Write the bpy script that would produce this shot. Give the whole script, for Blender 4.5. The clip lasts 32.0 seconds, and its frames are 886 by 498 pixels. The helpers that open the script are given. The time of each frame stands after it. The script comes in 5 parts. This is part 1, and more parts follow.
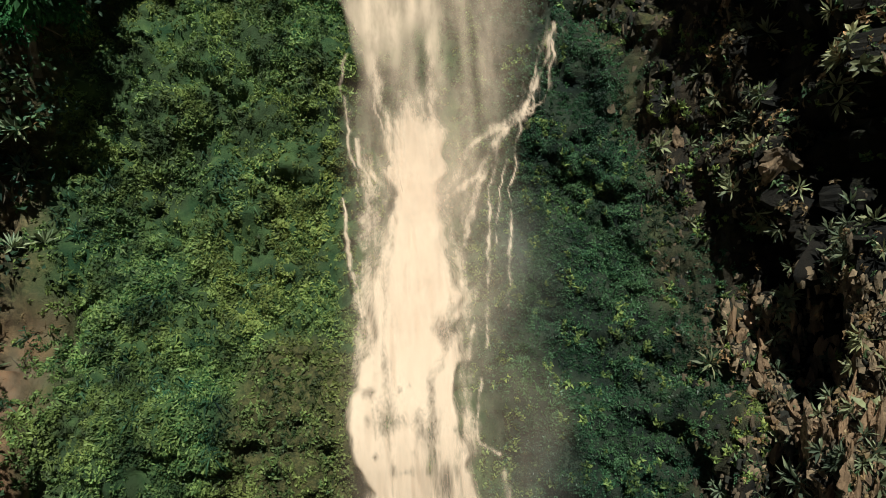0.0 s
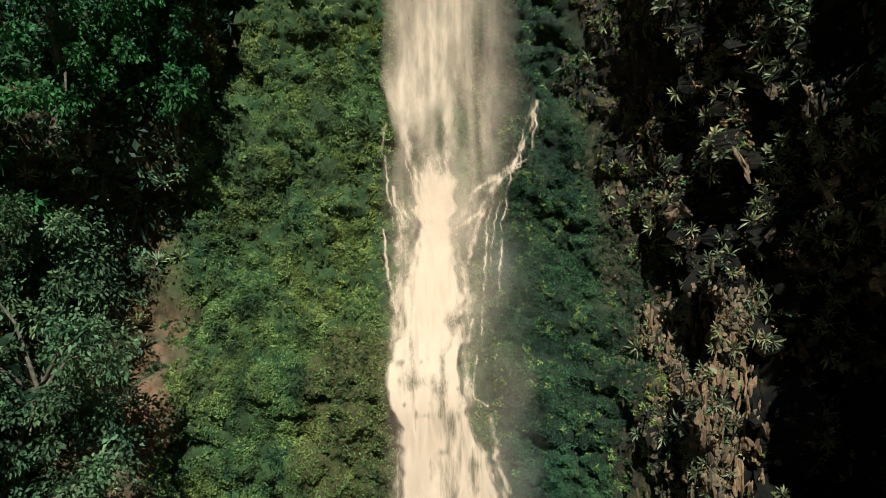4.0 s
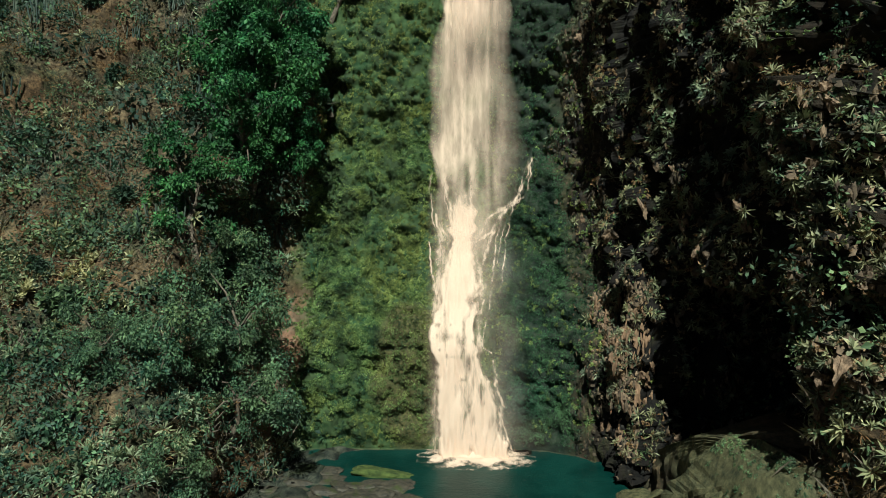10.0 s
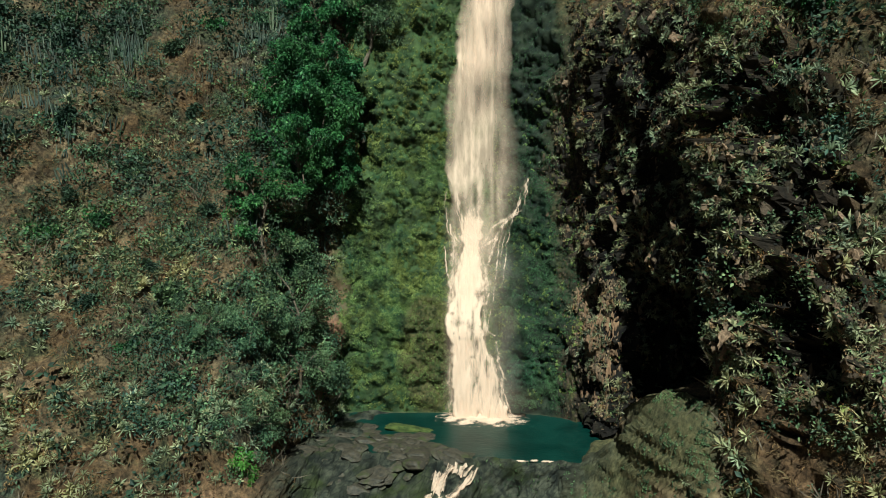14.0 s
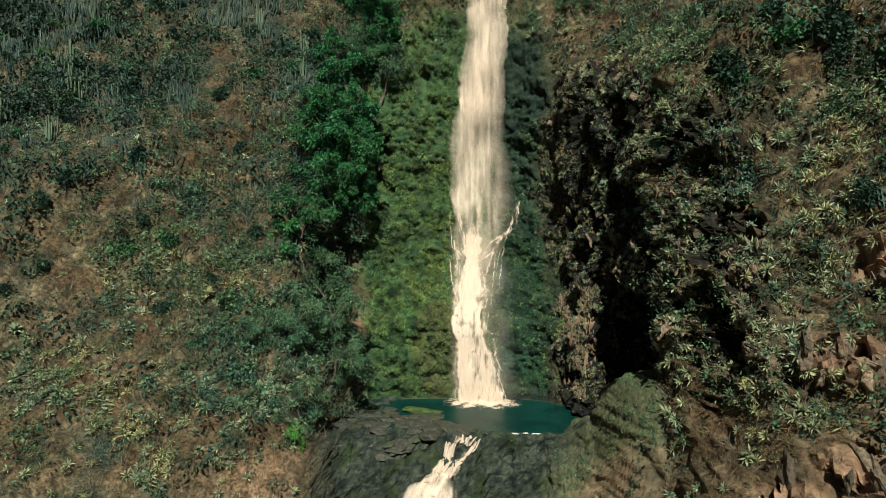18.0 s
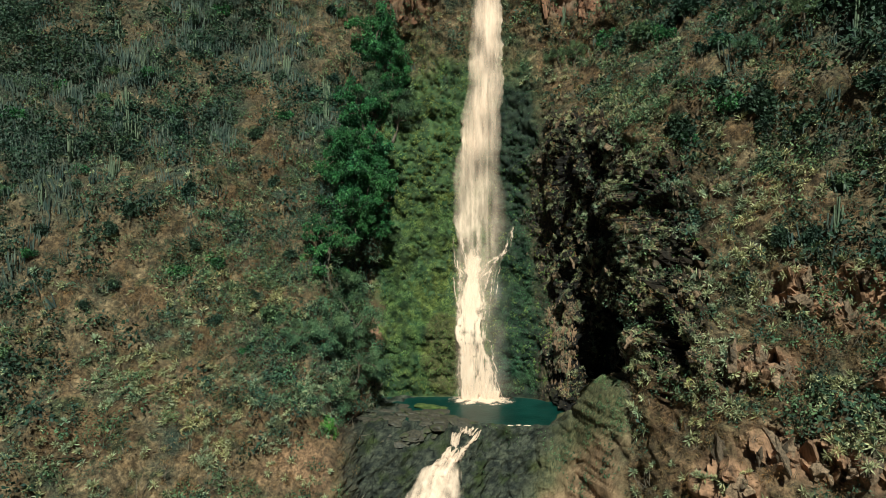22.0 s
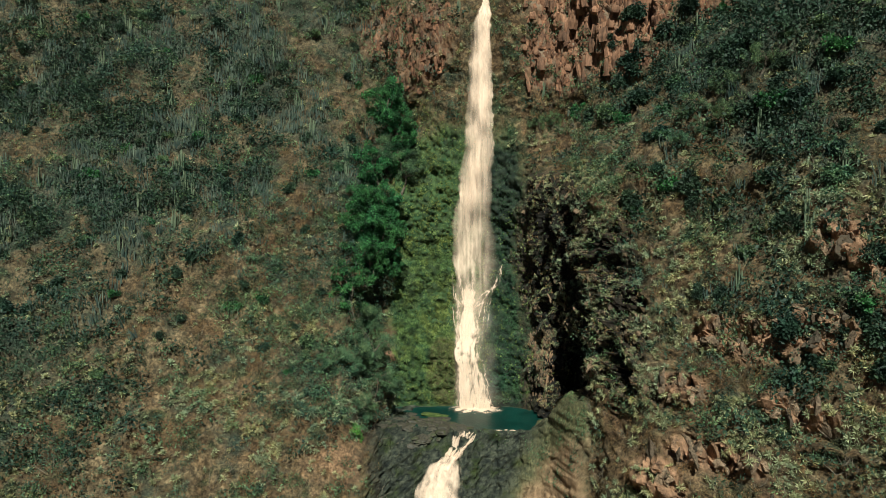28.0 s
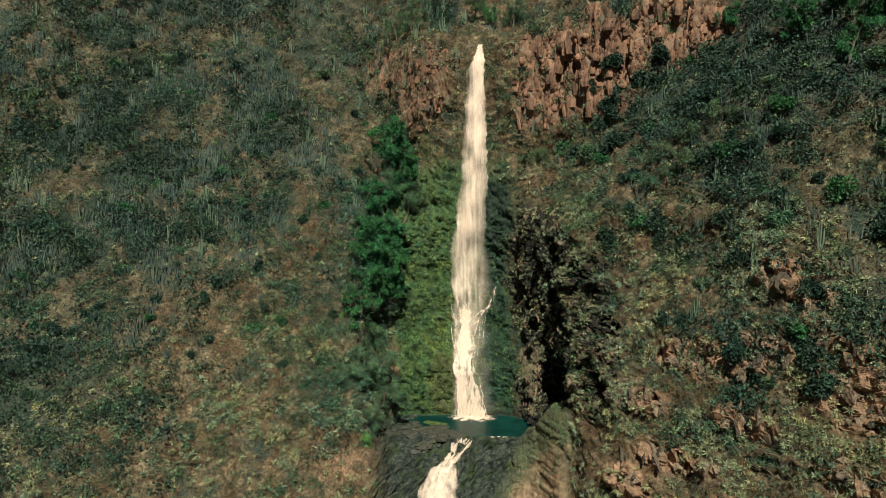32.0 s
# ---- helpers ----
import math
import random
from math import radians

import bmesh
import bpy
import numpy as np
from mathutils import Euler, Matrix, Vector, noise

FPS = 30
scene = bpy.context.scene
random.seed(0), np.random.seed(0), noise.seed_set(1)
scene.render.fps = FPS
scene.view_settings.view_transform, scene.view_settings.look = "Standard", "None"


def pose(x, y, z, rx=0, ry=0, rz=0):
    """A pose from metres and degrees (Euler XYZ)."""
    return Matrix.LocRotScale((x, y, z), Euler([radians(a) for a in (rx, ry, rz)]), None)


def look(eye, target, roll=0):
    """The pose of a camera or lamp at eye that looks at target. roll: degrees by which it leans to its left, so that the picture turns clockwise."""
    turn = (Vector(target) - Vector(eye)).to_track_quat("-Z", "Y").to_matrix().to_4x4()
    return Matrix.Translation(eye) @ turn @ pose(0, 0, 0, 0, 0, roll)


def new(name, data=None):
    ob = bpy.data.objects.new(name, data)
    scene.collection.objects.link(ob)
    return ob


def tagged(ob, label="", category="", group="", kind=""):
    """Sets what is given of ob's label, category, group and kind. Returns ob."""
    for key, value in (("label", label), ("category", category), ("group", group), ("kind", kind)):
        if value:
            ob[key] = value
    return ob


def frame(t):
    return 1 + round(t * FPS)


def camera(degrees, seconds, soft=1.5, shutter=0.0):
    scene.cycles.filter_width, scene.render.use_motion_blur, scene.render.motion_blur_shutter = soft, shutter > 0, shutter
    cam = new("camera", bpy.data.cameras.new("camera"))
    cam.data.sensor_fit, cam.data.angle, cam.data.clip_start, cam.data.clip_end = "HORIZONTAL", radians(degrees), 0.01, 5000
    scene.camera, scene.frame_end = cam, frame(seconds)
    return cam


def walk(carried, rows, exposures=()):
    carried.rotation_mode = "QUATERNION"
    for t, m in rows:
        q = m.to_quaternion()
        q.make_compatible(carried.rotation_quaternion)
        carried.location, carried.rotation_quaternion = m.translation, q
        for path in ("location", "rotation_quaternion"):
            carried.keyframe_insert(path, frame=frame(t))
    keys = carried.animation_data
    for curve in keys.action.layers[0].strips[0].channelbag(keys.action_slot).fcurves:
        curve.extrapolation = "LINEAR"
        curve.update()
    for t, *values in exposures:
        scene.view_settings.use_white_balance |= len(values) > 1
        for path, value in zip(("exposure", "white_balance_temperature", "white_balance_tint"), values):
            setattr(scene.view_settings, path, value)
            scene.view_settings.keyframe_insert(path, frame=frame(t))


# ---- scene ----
cam = camera(65.94, 32.0, soft=0.8)
PATH = [
    (0, (-2.20, -17.35, 14.08), (2.06, 22.26, 10.50), -0.95),
    (1, (-2.21, -19.19, 14.48), (1.68, 20.45, 10.82), -0.83),
    (2, (-2.27, -21.41, 14.87), (1.28, 18.27, 11.19), -0.72),
    (3, (-2.39, -23.88, 15.27), (0.78, 15.83, 11.64), -0.67),
    (3.5, (-2.41, -25.14, 15.44), (0.54, 14.59, 11.86), -0.60),
    (5.5, (-2.36, -30.47, 16.00), (-0.54, 9.35, 12.71), -0.11),
    (6, (-2.29, -31.83, 16.09), (-0.78, 8.01, 12.86), -0.03),
    (7, (-2.03, -34.61, 16.28), (-1.17, 5.25, 13.09), 0.03),
    (8, (-1.82, -37.54, 16.65), (-1.45, 2.33, 13.40), 0.06),
    (9, (-1.81, -40.67, 17.00), (-1.74, -0.80, 13.73), 0.13),
    (10, (-1.85, -43.77, 17.32), (-1.99, -3.91, 13.99), 0.17),
    (11, (-1.98, -46.74, 17.74), (-2.24, -6.89, 14.27), 0.24),
    (12, (-2.25, -49.58, 18.14), (-2.53, -9.74, 14.59), 0.30),
    (13, (-2.53, -52.47, 18.58), (-2.80, -12.64, 14.96), 0.31),
    (14, (-2.78, -55.30, 19.06), (-3.03, -15.47, 15.42), 0.32),
    (14.5, (-2.92, -56.67, 19.32), (-3.12, -16.84, 15.68), 0.32),
    (16.5, (-3.57, -62.27, 20.26), (-3.57, -22.42, 16.74), 0.21),
    (17, (-3.76, -63.72, 20.44), (-3.70, -23.87, 16.97), 0.18),
    (18, (-4.15, -66.73, 20.78), (-3.91, -26.87, 17.50), 0.11),
    (19, (-4.66, -69.58, 21.41), (-4.26, -29.71, 18.14), 0.06),
    (20, (-5.08, -72.47, 22.19), (-4.57, -32.60, 18.95), 0.12),
    (21, (-5.44, -75.42, 23.03), (-4.83, -35.55, 19.82), 0.20),
    (22, (-5.80, -78.18, 23.94), (-5.08, -38.31, 20.72), 0.24),
    (23, (-6.14, -81.02, 24.92), (-5.32, -41.16, 21.70), 0.24),
    (24, (-6.51, -83.91, 26.03), (-5.58, -44.06, 22.75), 0.30),
    (25, (-6.89, -86.78, 27.22), (-5.84, -46.93, 23.90), 0.36),
    (25.5, (-7.08, -88.21, 27.80), (-5.96, -48.37, 24.46), 0.39),
    (27.5, (-7.75, -94.06, 30.24), (-6.44, -54.22, 26.93), 0.39),
    (28, (-7.86, -95.43, 30.84), (-6.52, -55.59, 27.52), 0.35),
    (29, (-7.97, -98.10, 32.00), (-6.59, -58.27, 28.62), 0.26),
    (30, (-8.02, -100.74, 33.22), (-6.64, -60.90, 29.84), 0.22),
    (31, (-8.02, -103.44, 34.40), (-6.66, -63.60, 31.05), 0.16),
    (32, (-8.00, -106.04, 35.53), (-6.69, -66.19, 32.26), 0.11),
]
walk(cam, [(t, look(eye, target, roll)) for t, eye, target, roll in PATH], [(0, 0.28, 5150, -3), (6, 0.42, 5050, -3), (10, 0.46, 5000, -5), (18, 0.54, 5050, -6), (32, 0.58, 5200, -3)])

# ---- light ----
SUN_ELEV, SUN_AZ = 48.5, -3.0
world = bpy.data.worlds.new("sky")
scene.world = world
world.use_nodes = True
wn = world.node_tree.nodes
sky = wn.new("ShaderNodeTexSky")
sky.sky_type, sky.sun_disc = "NISHITA", False
sky.sun_elevation, sky.sun_rotation = radians(SUN_ELEV), radians(180.0 - SUN_AZ)
wn["Background"].inputs["Strength"].default_value = 0.0068
world.node_tree.links.new(sky.outputs[0], wn["Background"].inputs["Color"])
sun = new("sun", bpy.data.lights.new("sun", "SUN"))
sun.data.energy, sun.data.angle, sun.data.color = 5.0, radians(0.5), (1.0, 0.85, 0.63)
sun.matrix_world = look((-40 * math.sin(radians(-SUN_AZ)), -400, 452), (0, 0, 0))
scene.view_settings.exposure = 0.0


# ---- materials ----
class Mat:
    """A node material under construction."""

    def __init__(self, name, rough=0.9, spec=0.3):
        self.m = bpy.data.materials.new(name)
        self.m.use_nodes = True
        self.t = self.m.node_tree
        self.b = self.t.nodes["Principled BSDF"]
        self.b.inputs["Roughness"].default_value = rough
        self.b.inputs["Specular IOR Level"].default_value = spec
        self.geo = self.t.nodes.new("ShaderNodeNewGeometry")
        self.pos = self.geo.outputs["Position"]

    def put(self, socket, value):
        if hasattr(value, "is_output"):
            self.t.links.new(value, socket)
        else:
            socket.default_value = value

    def noise(self, scale, detail=5.0, rough=0.6, stretch=(1, 1, 1), vec=None, tilt=0.0):
        mp = self.t.nodes.new("ShaderNodeMapping")
        self.put(mp.inputs[0], vec or self.pos)
        mp.vector_type = "TEXTURE" if tilt else "POINT"
        mp.inputs["Scale"].default_value = stretch if not tilt else tuple(1 / v for v in stretch)
        mp.inputs["Rotation"].default_value = (0, radians(tilt), 0)
        n = self.t.nodes.new("ShaderNodeTexNoise")
        self.t.links.new(mp.outputs[0], n.inputs["Vector"])
        n.inputs["Scale"].default_value, n.inputs["Detail"].default_value = scale, detail
        n.inputs["Roughness"].default_value = rough
        return n.outputs["Fac"]

    def cracks(self, scale, stretch=(1, 1, 1), tilt=0.0):
        """Distance to the nearest crack of a cell pattern."""
        mp = self.t.nodes.new("ShaderNodeMapping")
        mp.vector_type = "TEXTURE"
        self.put(mp.inputs[0], self.pos)
        mp.inputs["Scale"].default_value, mp.inputs["Rotation"].default_value = tuple(1 / v for v in stretch), (0, radians(tilt), 0)
        v = self.t.nodes.new("ShaderNodeTexVoronoi")
        v.feature = "DISTANCE_TO_EDGE"
        self.t.links.new(mp.outputs[0], v.inputs["Vector"])
        v.inputs["Scale"].default_value = scale
        return v.outputs["Distance"]

    def ramp(self, fac, *stops):
        r = self.t.nodes.new("ShaderNodeValToRGB")
        self.t.links.new(fac, r.inputs[0])
        e = r.color_ramp.elements
        while len(e) < len(stops):
            e.new(0.5)
        for el, (p, c) in zip(e, stops):
            el.position = p
            el.color = (*c, 1) if len(c) == 3 else c
        return r.outputs[0]

    def mix(self, fac, a, b, blend="MIX"):
        n = self.t.nodes.new("ShaderNodeMix")
        n.data_type, n.blend_type = "RGBA", blend
        for s, v in ((n.inputs[0], fac), (n.inputs[6], a), (n.inputs[7], b)):
            self.put(s, (*v, 1) if isinstance(v, tuple) and len(v) == 3 else v)
        return n.outputs[2]

    def math(self, op, a, b=0.0):
        n = self.t.nodes.new("ShaderNodeMath")
        n.operation = op
        n.use_clamp = op == "MULTIPLY_ADD"
        self.put(n.inputs[0], a), self.put(n.inputs[1], b)
        return n.outputs[0]

    def attr(self, name):
        a = self.t.nodes.new("ShaderNodeAttribute")
        a.attribute_name = name
        return a.outputs["Fac"]

    def step(self, v, lo, hi):
        n = self.t.nodes.new("ShaderNodeMapRange")
        n.interpolation_type = "SMOOTHSTEP"
        self.put(n.inputs[0], v)
        n.inputs[1].default_value, n.inputs[2].default_value = lo, hi
        return n.outputs[0]

    def bump(self, height, strength=0.6, dist=0.1):
        n = self.t.nodes.new("ShaderNodeBump")
        n.inputs["Strength"].default_value, n.inputs["Distance"].default_value = strength, dist
        self.t.links.new(height, n.inputs["Height"])
        self.t.links.new(n.outputs[0], self.b.inputs["Normal"])
        return self

    def color(self, v):
        self.put(self.b.inputs["Base Color"], (*v, 1) if isinstance(v, tuple) else v)
        return self


# ---- numpy noise ----
def hash3(ix, iy, iz, seed=0):
    h = (ix * 374761393 + iy * 668265263 + iz * 2147483647 + seed * 974711) & 0xFFFFFFFF
    h = ((h ^ (h >> 13)) * 1274126177) & 0xFFFFFFFF
    h = ((h ^ (h >> 16)) * 2246822519) & 0xFFFFFFFF
    return ((h ^ (h >> 15)) & 0xFFFFFF) / float(0xFFFFFF)


def vnoise(x, y, z, seed=0):
    """Smooth value noise, -1 to 1."""
    fx, fy, fz = np.floor(x), np.floor(y), np.floor(z)
    ix, iy, iz = fx.astype(np.int64), fy.astype(np.int64), fz.astype(np.int64)
    u, v, w = x - fx, y - fy, z - fz
    u, v, w = (a * a * (3 - 2 * a) for a in (u, v, w))
    out = 0
    for dx in (0, 1):
        for dy in (0, 1):
            for dz in (0, 1):
                k = (u if dx else 1 - u) * (v if dy else 1 - v) * (w if dz else 1 - w)
                out = out + k * hash3(ix + dx, iy + dy, iz + dz, seed)
    return out * 2 - 1


def fbm(x, y, z, octaves=4, seed=0, gain=0.5):
    out, amp = 0, 1.0
    for o in range(octaves):
        out = out + amp * vnoise(x * 2 ** o, y * 2 ** o, z * 2 ** o, seed + o * 17)
        amp *= gain
    return out


def worley2(x, z, seed=0):
    """Nearest and second distance to jittered cell centres, and the random value of the cell."""
    ix, iz = np.floor(x).astype(np.int64), np.floor(z).astype(np.int64)
    d1 = np.full(np.shape(x), 9.0)
    d2, idv, ox, oz = d1.copy(), d1 * 0, d1 * 0, d1 * 0
    for a in (-1, 0, 1):
        for b in (-1, 0, 1):
            cx, cz = ix + a, iz + b
            px, pz = cx + hash3(cx, cz, cz * 0, seed), cz + hash3(cx, cz, cz * 0 + 1, seed)
            d = np.hypot(x - px, z - pz)
            r = hash3(cx, cz, cz * 0 + 2, seed)
            near = d < d1
            d2 = np.where(near, d1, np.minimum(d2, d))
            ox, oz = np.where(near, x - px, ox), np.where(near, z - pz, oz)
            idv, d1 = np.where(near, r, idv), np.where(near, d, d1)
    a = idv * 61.0
    return d1, d2, idv, ox * np.sin(a * 7) + oz * np.cos(a * 5)


def sstep(a, b, x):
    t = np.clip((np.asarray(x, float) - a) / (b - a), 0, 1)
    return t * t * (3 - 2 * t)


def lerp(a, b, t):
    return a + (b - a) * t


# ---- the lie of the land: depth y of every face, by x and height z ----
def y_left(x, z):
    return -12.4 + 0.16 * x + 0.78 * np.minimum(z, 45) + 0.45 * np.maximum(z - 45, 0)


def y_right(x, z):
    return -20.9 - 0.81 * (x - 14) + 0.55 * (z - 20)


def y_back(x, z):
    """The upper cliff that stands behind the crest of the eastern slope."""
    return np.interp(x, (4, 8, 12, 15, 20, 26, 34, 45, 60, 120), (12, 14, 13, 10.5, 4, -1, -5, -9, -14, -40)) + 0.12 * (z - 50) + 1.2 * np.maximum(z - 64, 0)



def y_fall(x, z):
    y = np.interp(z, (-2, 0, 7.6, 8.6, 13, 18.5, 20.5, 26, 40, 58, 62, 66, 100), (1.0, 1.2, 2.0, 3.6, 6.0, 7.6, 9.2, 9.8, 10.5, 11.5, 12.5, 19, 60))
    return y + 8.0 * np.maximum(z - 62.8, 0) * np.exp(-((x + 4.6) / 1.5) ** 2)


def y_wall(x, z):
    """The cliff round the fall, with the hillsides that close it in."""
    yc, yr = y_fall(x, z), y_right(x, z) + 6.0 * np.exp(-np.maximum(x - 12.4, 0) / 1.2) * (1 - sstep(24, 34, z))
    low_crest = np.interp(x, (12, 14, 23.5, 30, 35, 45, 60), (28, 29, 40.5, 46, 51, 60, 72))
    yr = lerp(yr, np.maximum(y_back(x, z), yr), sstep(0, 1, (z - low_crest) / np.interp(x, (12, 15, 24, 30), (14, 13.5, 6, 7))))
    off = lerp(np.interp(z, (0, 6, 10, 14, 20, 24, 27), (-6.0, -6.0, -6.8, -9.8, -14.4, -17.4, -18.8)), y_back(12.0, z) - yc, sstep(28, 42, z))
    shape = np.interp(x, (2.5, 5, 7, 8.5, 9.3, 10, 11, 12), (0, 0.05, 0.2, 0.4, 0.55, 0.7, 0.86, 1.0))
    inner = yc + off * shape
    y = lerp(inner, yr, sstep(11.7, 12.5, x))
    gully = 5.5 * np.exp(-((x + 14.2) / 1.8) ** 2) * sstep(5, 10, z) * (1 - sstep(15.6, 16.8, z))
    gully = gully + 3.5 * np.exp(-((x + 11.2) / 1.3) ** 2) * sstep(18, 22, z) * (1 - sstep(26.5, 27.6, z))
    gully = gully + 7.0 * np.exp(-((x + 11.5) / 4.5) ** 2) * sstep(28, 44, z)
    return lerp(y_left(x, z), y, sstep(-17, -10.5, x)) + gully


def lip(x):
    """Height and depth of the rock lip in front of the pool, or of the ridge that shuts off the cave."""
    z = np.interp(x, (-14, -10, 4.5, 6.5, 8.5, 11.2, 12.5), (0.3, 0.15, -0.02, 0.7, 2.9, 7.2, 7.8))
    y = np.interp(x, (-14, -9, -4, 5, 11.2), (-8.6, -8.4, -8.8, -9.6, -15.5)) + 0.5 * vnoise(x * 0.7, x * 0, x * 0, 3) + 0.25 * vnoise(x * 2.1, x * 0, x * 0, 4)
    y = lerp(y, y_right(x, z) + 6.0, sstep(11.4, 12.4, x))
    return z, lerp(y_left(x, z), y, sstep(-17, -12, x))


def edge_shift(u, z):
    """How the brink between the cliff and the eastern slope wanders with height."""
    bell = np.exp(-((u - 12.0) / np.where(u < 12, 3.0, 1.8)) ** 2)
    return bell * np.interp(z, (-6, 0, 6, 9, 12, 15, 17, 20, 27, 34), (-1.0, -1.4, -1.2, -0.6, -0.1, 0.6, 1.0, 0.8, 0.1, 0))


def reach(z, y):
    """Carries the land on to the horizon above and below."""
    return y + 0.15 * np.maximum(z - 100, 0) ** 2 - 3.0 * np.maximum(-40 - z, 0) ** 2


def ledge(u, s, yl_):
    """Depth of the rock below the lip: stepped and gentle by the stream, steep elsewhere."""
    steep = 0.5 * s - 0.02 * s * s
    step_ = 1.5 * np.maximum(s, -2.2) + 0.45 * np.minimum(s + 2.2, 0) - 0.02 * s * s
    return yl_ + lerp(step_, steep, sstep(-2.5, 2.0, u))


def land(u, part, s):
    """A point of the land's base form. part 0: below the lip, 1: the pool's basin, 2: the walls above; s: height or share."""
    zl, yl_ = lip(u)
    foot = lerp(0.0, zl, sstep(11.4, 12.4, u))
    foot = lerp(zl, foot, sstep(-17, -12, u))
    if part == 0:
        z = zl + s
        y = lerp(ledge(u, s, yl_), y_right(u, z) + 6.0 * np.exp(-np.maximum(u - 12.4, 0) / 1.2), sstep(8.0, 12.4, u))
        y = lerp(y_left(u, z), y, sstep(-17, -11, u))
        return u + edge_shift(u, z), reach(z, y), z
    if part == 1:
        y = lerp(yl_, y_wall(u, foot), s)
        z = lerp(zl, foot, s) - 1.3 * np.sin(np.pi * s) ** 0.6 * sstep(-10, -6.2, u + 0.8 * vnoise(s * 9, u, s * 0, 6)) * (1 - sstep(11.3, 12.2, u))
        return u + edge_shift(u, z), y, z
    z = foot + s
    hole = np.sin(np.pi * np.clip((u - 11.5) / 1.0, 0, 1)) * sstep(0, 2, z) * (1 - sstep(11.5, 14.5, z))
    return u + edge_shift(u, z) + 6.0 * hole, reach(z, y_wall(u, z)), z


def lines(*spans):
    out = []
    for a, b, n in spans:
        out += list(np.linspace(a, b, n, endpoint=False))
    return np.array(out + [spans[-1][1]])


U = lines((-420, -80, 24), (-80, -36, 80), (-36, -20, 64), (-20, 11.4, 200), (11.4, 12.7, 34), (12.7, 34, 112), (34, 80, 70), (80, 420, 24))
S0 = lines((-75, -14, 16), (-14, 0, 80))
S1 = lines((0.02, 0.98, 36),)
S2 = lines((0, 30, 190), (30, 64, 150), (64, 100, 60), (100, 190, 14))
PARTS = np.concatenate([np.full(len(S), p) for p, S in ((0, S0), (1, S1), (2, S2))])
rows = [land(U, p, np.full(U.shape, s)) for p, S in ((0, S0), (1, S1), (2, S2)) for s in S]
GX, GY, GZ = (np.array([r[k] + 0 * U for r in rows]) for k in range(3))
GU, GP = np.broadcast_to(U, GX.shape), np.broadcast_to(PARTS[:, None], GX.shape)


def normals(X, Y, Z):
    P = np.stack([X, Y, Z], -1)
    n = np.cross(np.gradient(P, axis=1), np.gradient(P, axis=0))
    return n / np.maximum(np.linalg.norm(n, axis=-1, keepdims=True), 1e-9)


# what covers the land, 0 to 1
wob = 2.0 * fbm(GX * 0.25, GY * 0.1, GZ * 0.25, 3, 5)
up = GP == 2
M_moss = up * sstep(-13.0, -11.5, GU + 0.4 * wob) * (1 - sstep(6.0, 8.0, GU + 0.5 * wob)) * (1 - sstep(34, 46, GZ + 2 * wob))
M_col = up * sstep(6.0, 8.0, GU + 0.5 * wob) * (1 - sstep(12.3, 12.6, GU)) * (1 - sstep(30, 36, GZ + wob))
M_edge = up * sstep(12.4, 12.7, GU) * (1 - sstep(16.0, 18.0, GU + 0.7 * wob)) * sstep(8, 11, GZ) * (1 - sstep(26, 30, GZ + wob))
M_col = np.maximum(M_col, 0.9 * M_edge)
M_low = sstep(-17, -12, GU) * (1 - sstep(10.5, 12.0, GU)) * (GP < 2)
M_low = np.maximum(M_low, (GP < 2) * sstep(8, 11, GU) * (1 - sstep(11.8, 12.6, GU)) * sstep(1, 4, GZ))


def blob(x, z, rx, rz, hard=0.35):
    d = np.hypot((GX - x) / rx, (GZ - z) / rz) + 0.18 * wob
    return 1 - sstep(1 - hard, 1 + hard, d)


CLIFFS = ((14, 56, 6, 7.5), (22, 56.5, 6, 6.5), (29.5, 60, 6.5, 5), (13, 49.5, 4, 3.5), (19, 49.5, 3, 2))
CRAGS = ((24, 17, 3.2, 2.0), (29, 18.5, 3.2, 2.0), (33, 25, 3, 3), (15.3, 18.5, 1.3, 1.6), (37, 16, 4, 3.5), (34, 6, 3, 3), (18.5, 11.5, 2.0, 1.2), (20, 6, 3.0, 1.3), (27, 11, 2.6, 1.4), (16.0, 3.0, 1.6, 1.6), (25, 2, 3, 1.5))
M_cliff = np.maximum.reduce([blob(*c) for c in CLIFFS]) * up * sstep(6, 9, GU)
M_cliff = np.maximum(M_cliff, 0.7 * up * np.maximum(blob(-8.5, 55, 5, 6.5), blob(-14, 58, 4, 4)))
M_crag = np.maximum.reduce([blob(*c) for c in CRAGS]) * (1 - M_moss) * (1 - M_col)
M_red = up * np.exp(-((GX + 12.1 + 0.4 * wob) / 0.8) ** 2) * (1 - sstep(9, 11.5, GZ + wob)) * sstep(1, 3, GZ)
M_lush = np.where(GX < 0, np.maximum(sstep(24, 46, 0.78 * (-GX - 16) + 0.7 * GZ + 4 * wob), 0.7 * np.exp(-((GX + 19.5) / 4.5) ** 2) * sstep(11, 17, GZ)), sstep(4, 20, GX - 14 + 0.25 * (GZ - 35) + 2.5 * wob) * sstep(16, 28, GZ))
M_lush = M_lush * (0.36 + 0.64 * sstep(-0.26, 0.1, fbm(GX / 9, GY / 9, GZ / 6.5, 3, 27)))
M_lush = M_lush * (1 - 0.75 * np.exp(-((GX + 13) / 10) ** 2) * sstep(36, 46, GZ))
M_clay = np.clip(np.maximum(blob(-18.0, -2.5, 4.2, 4.0), np.maximum(blob(14.2, -2.5, 2.6, 4.0), 0.8 * blob(15.5, 3.5, 4.0, 6.0))) * (0.75 + 0.5 * wob), 0, 1)
M_block = up * blob(-4.3, 3.8, 2.2, 5.0, 0.2)
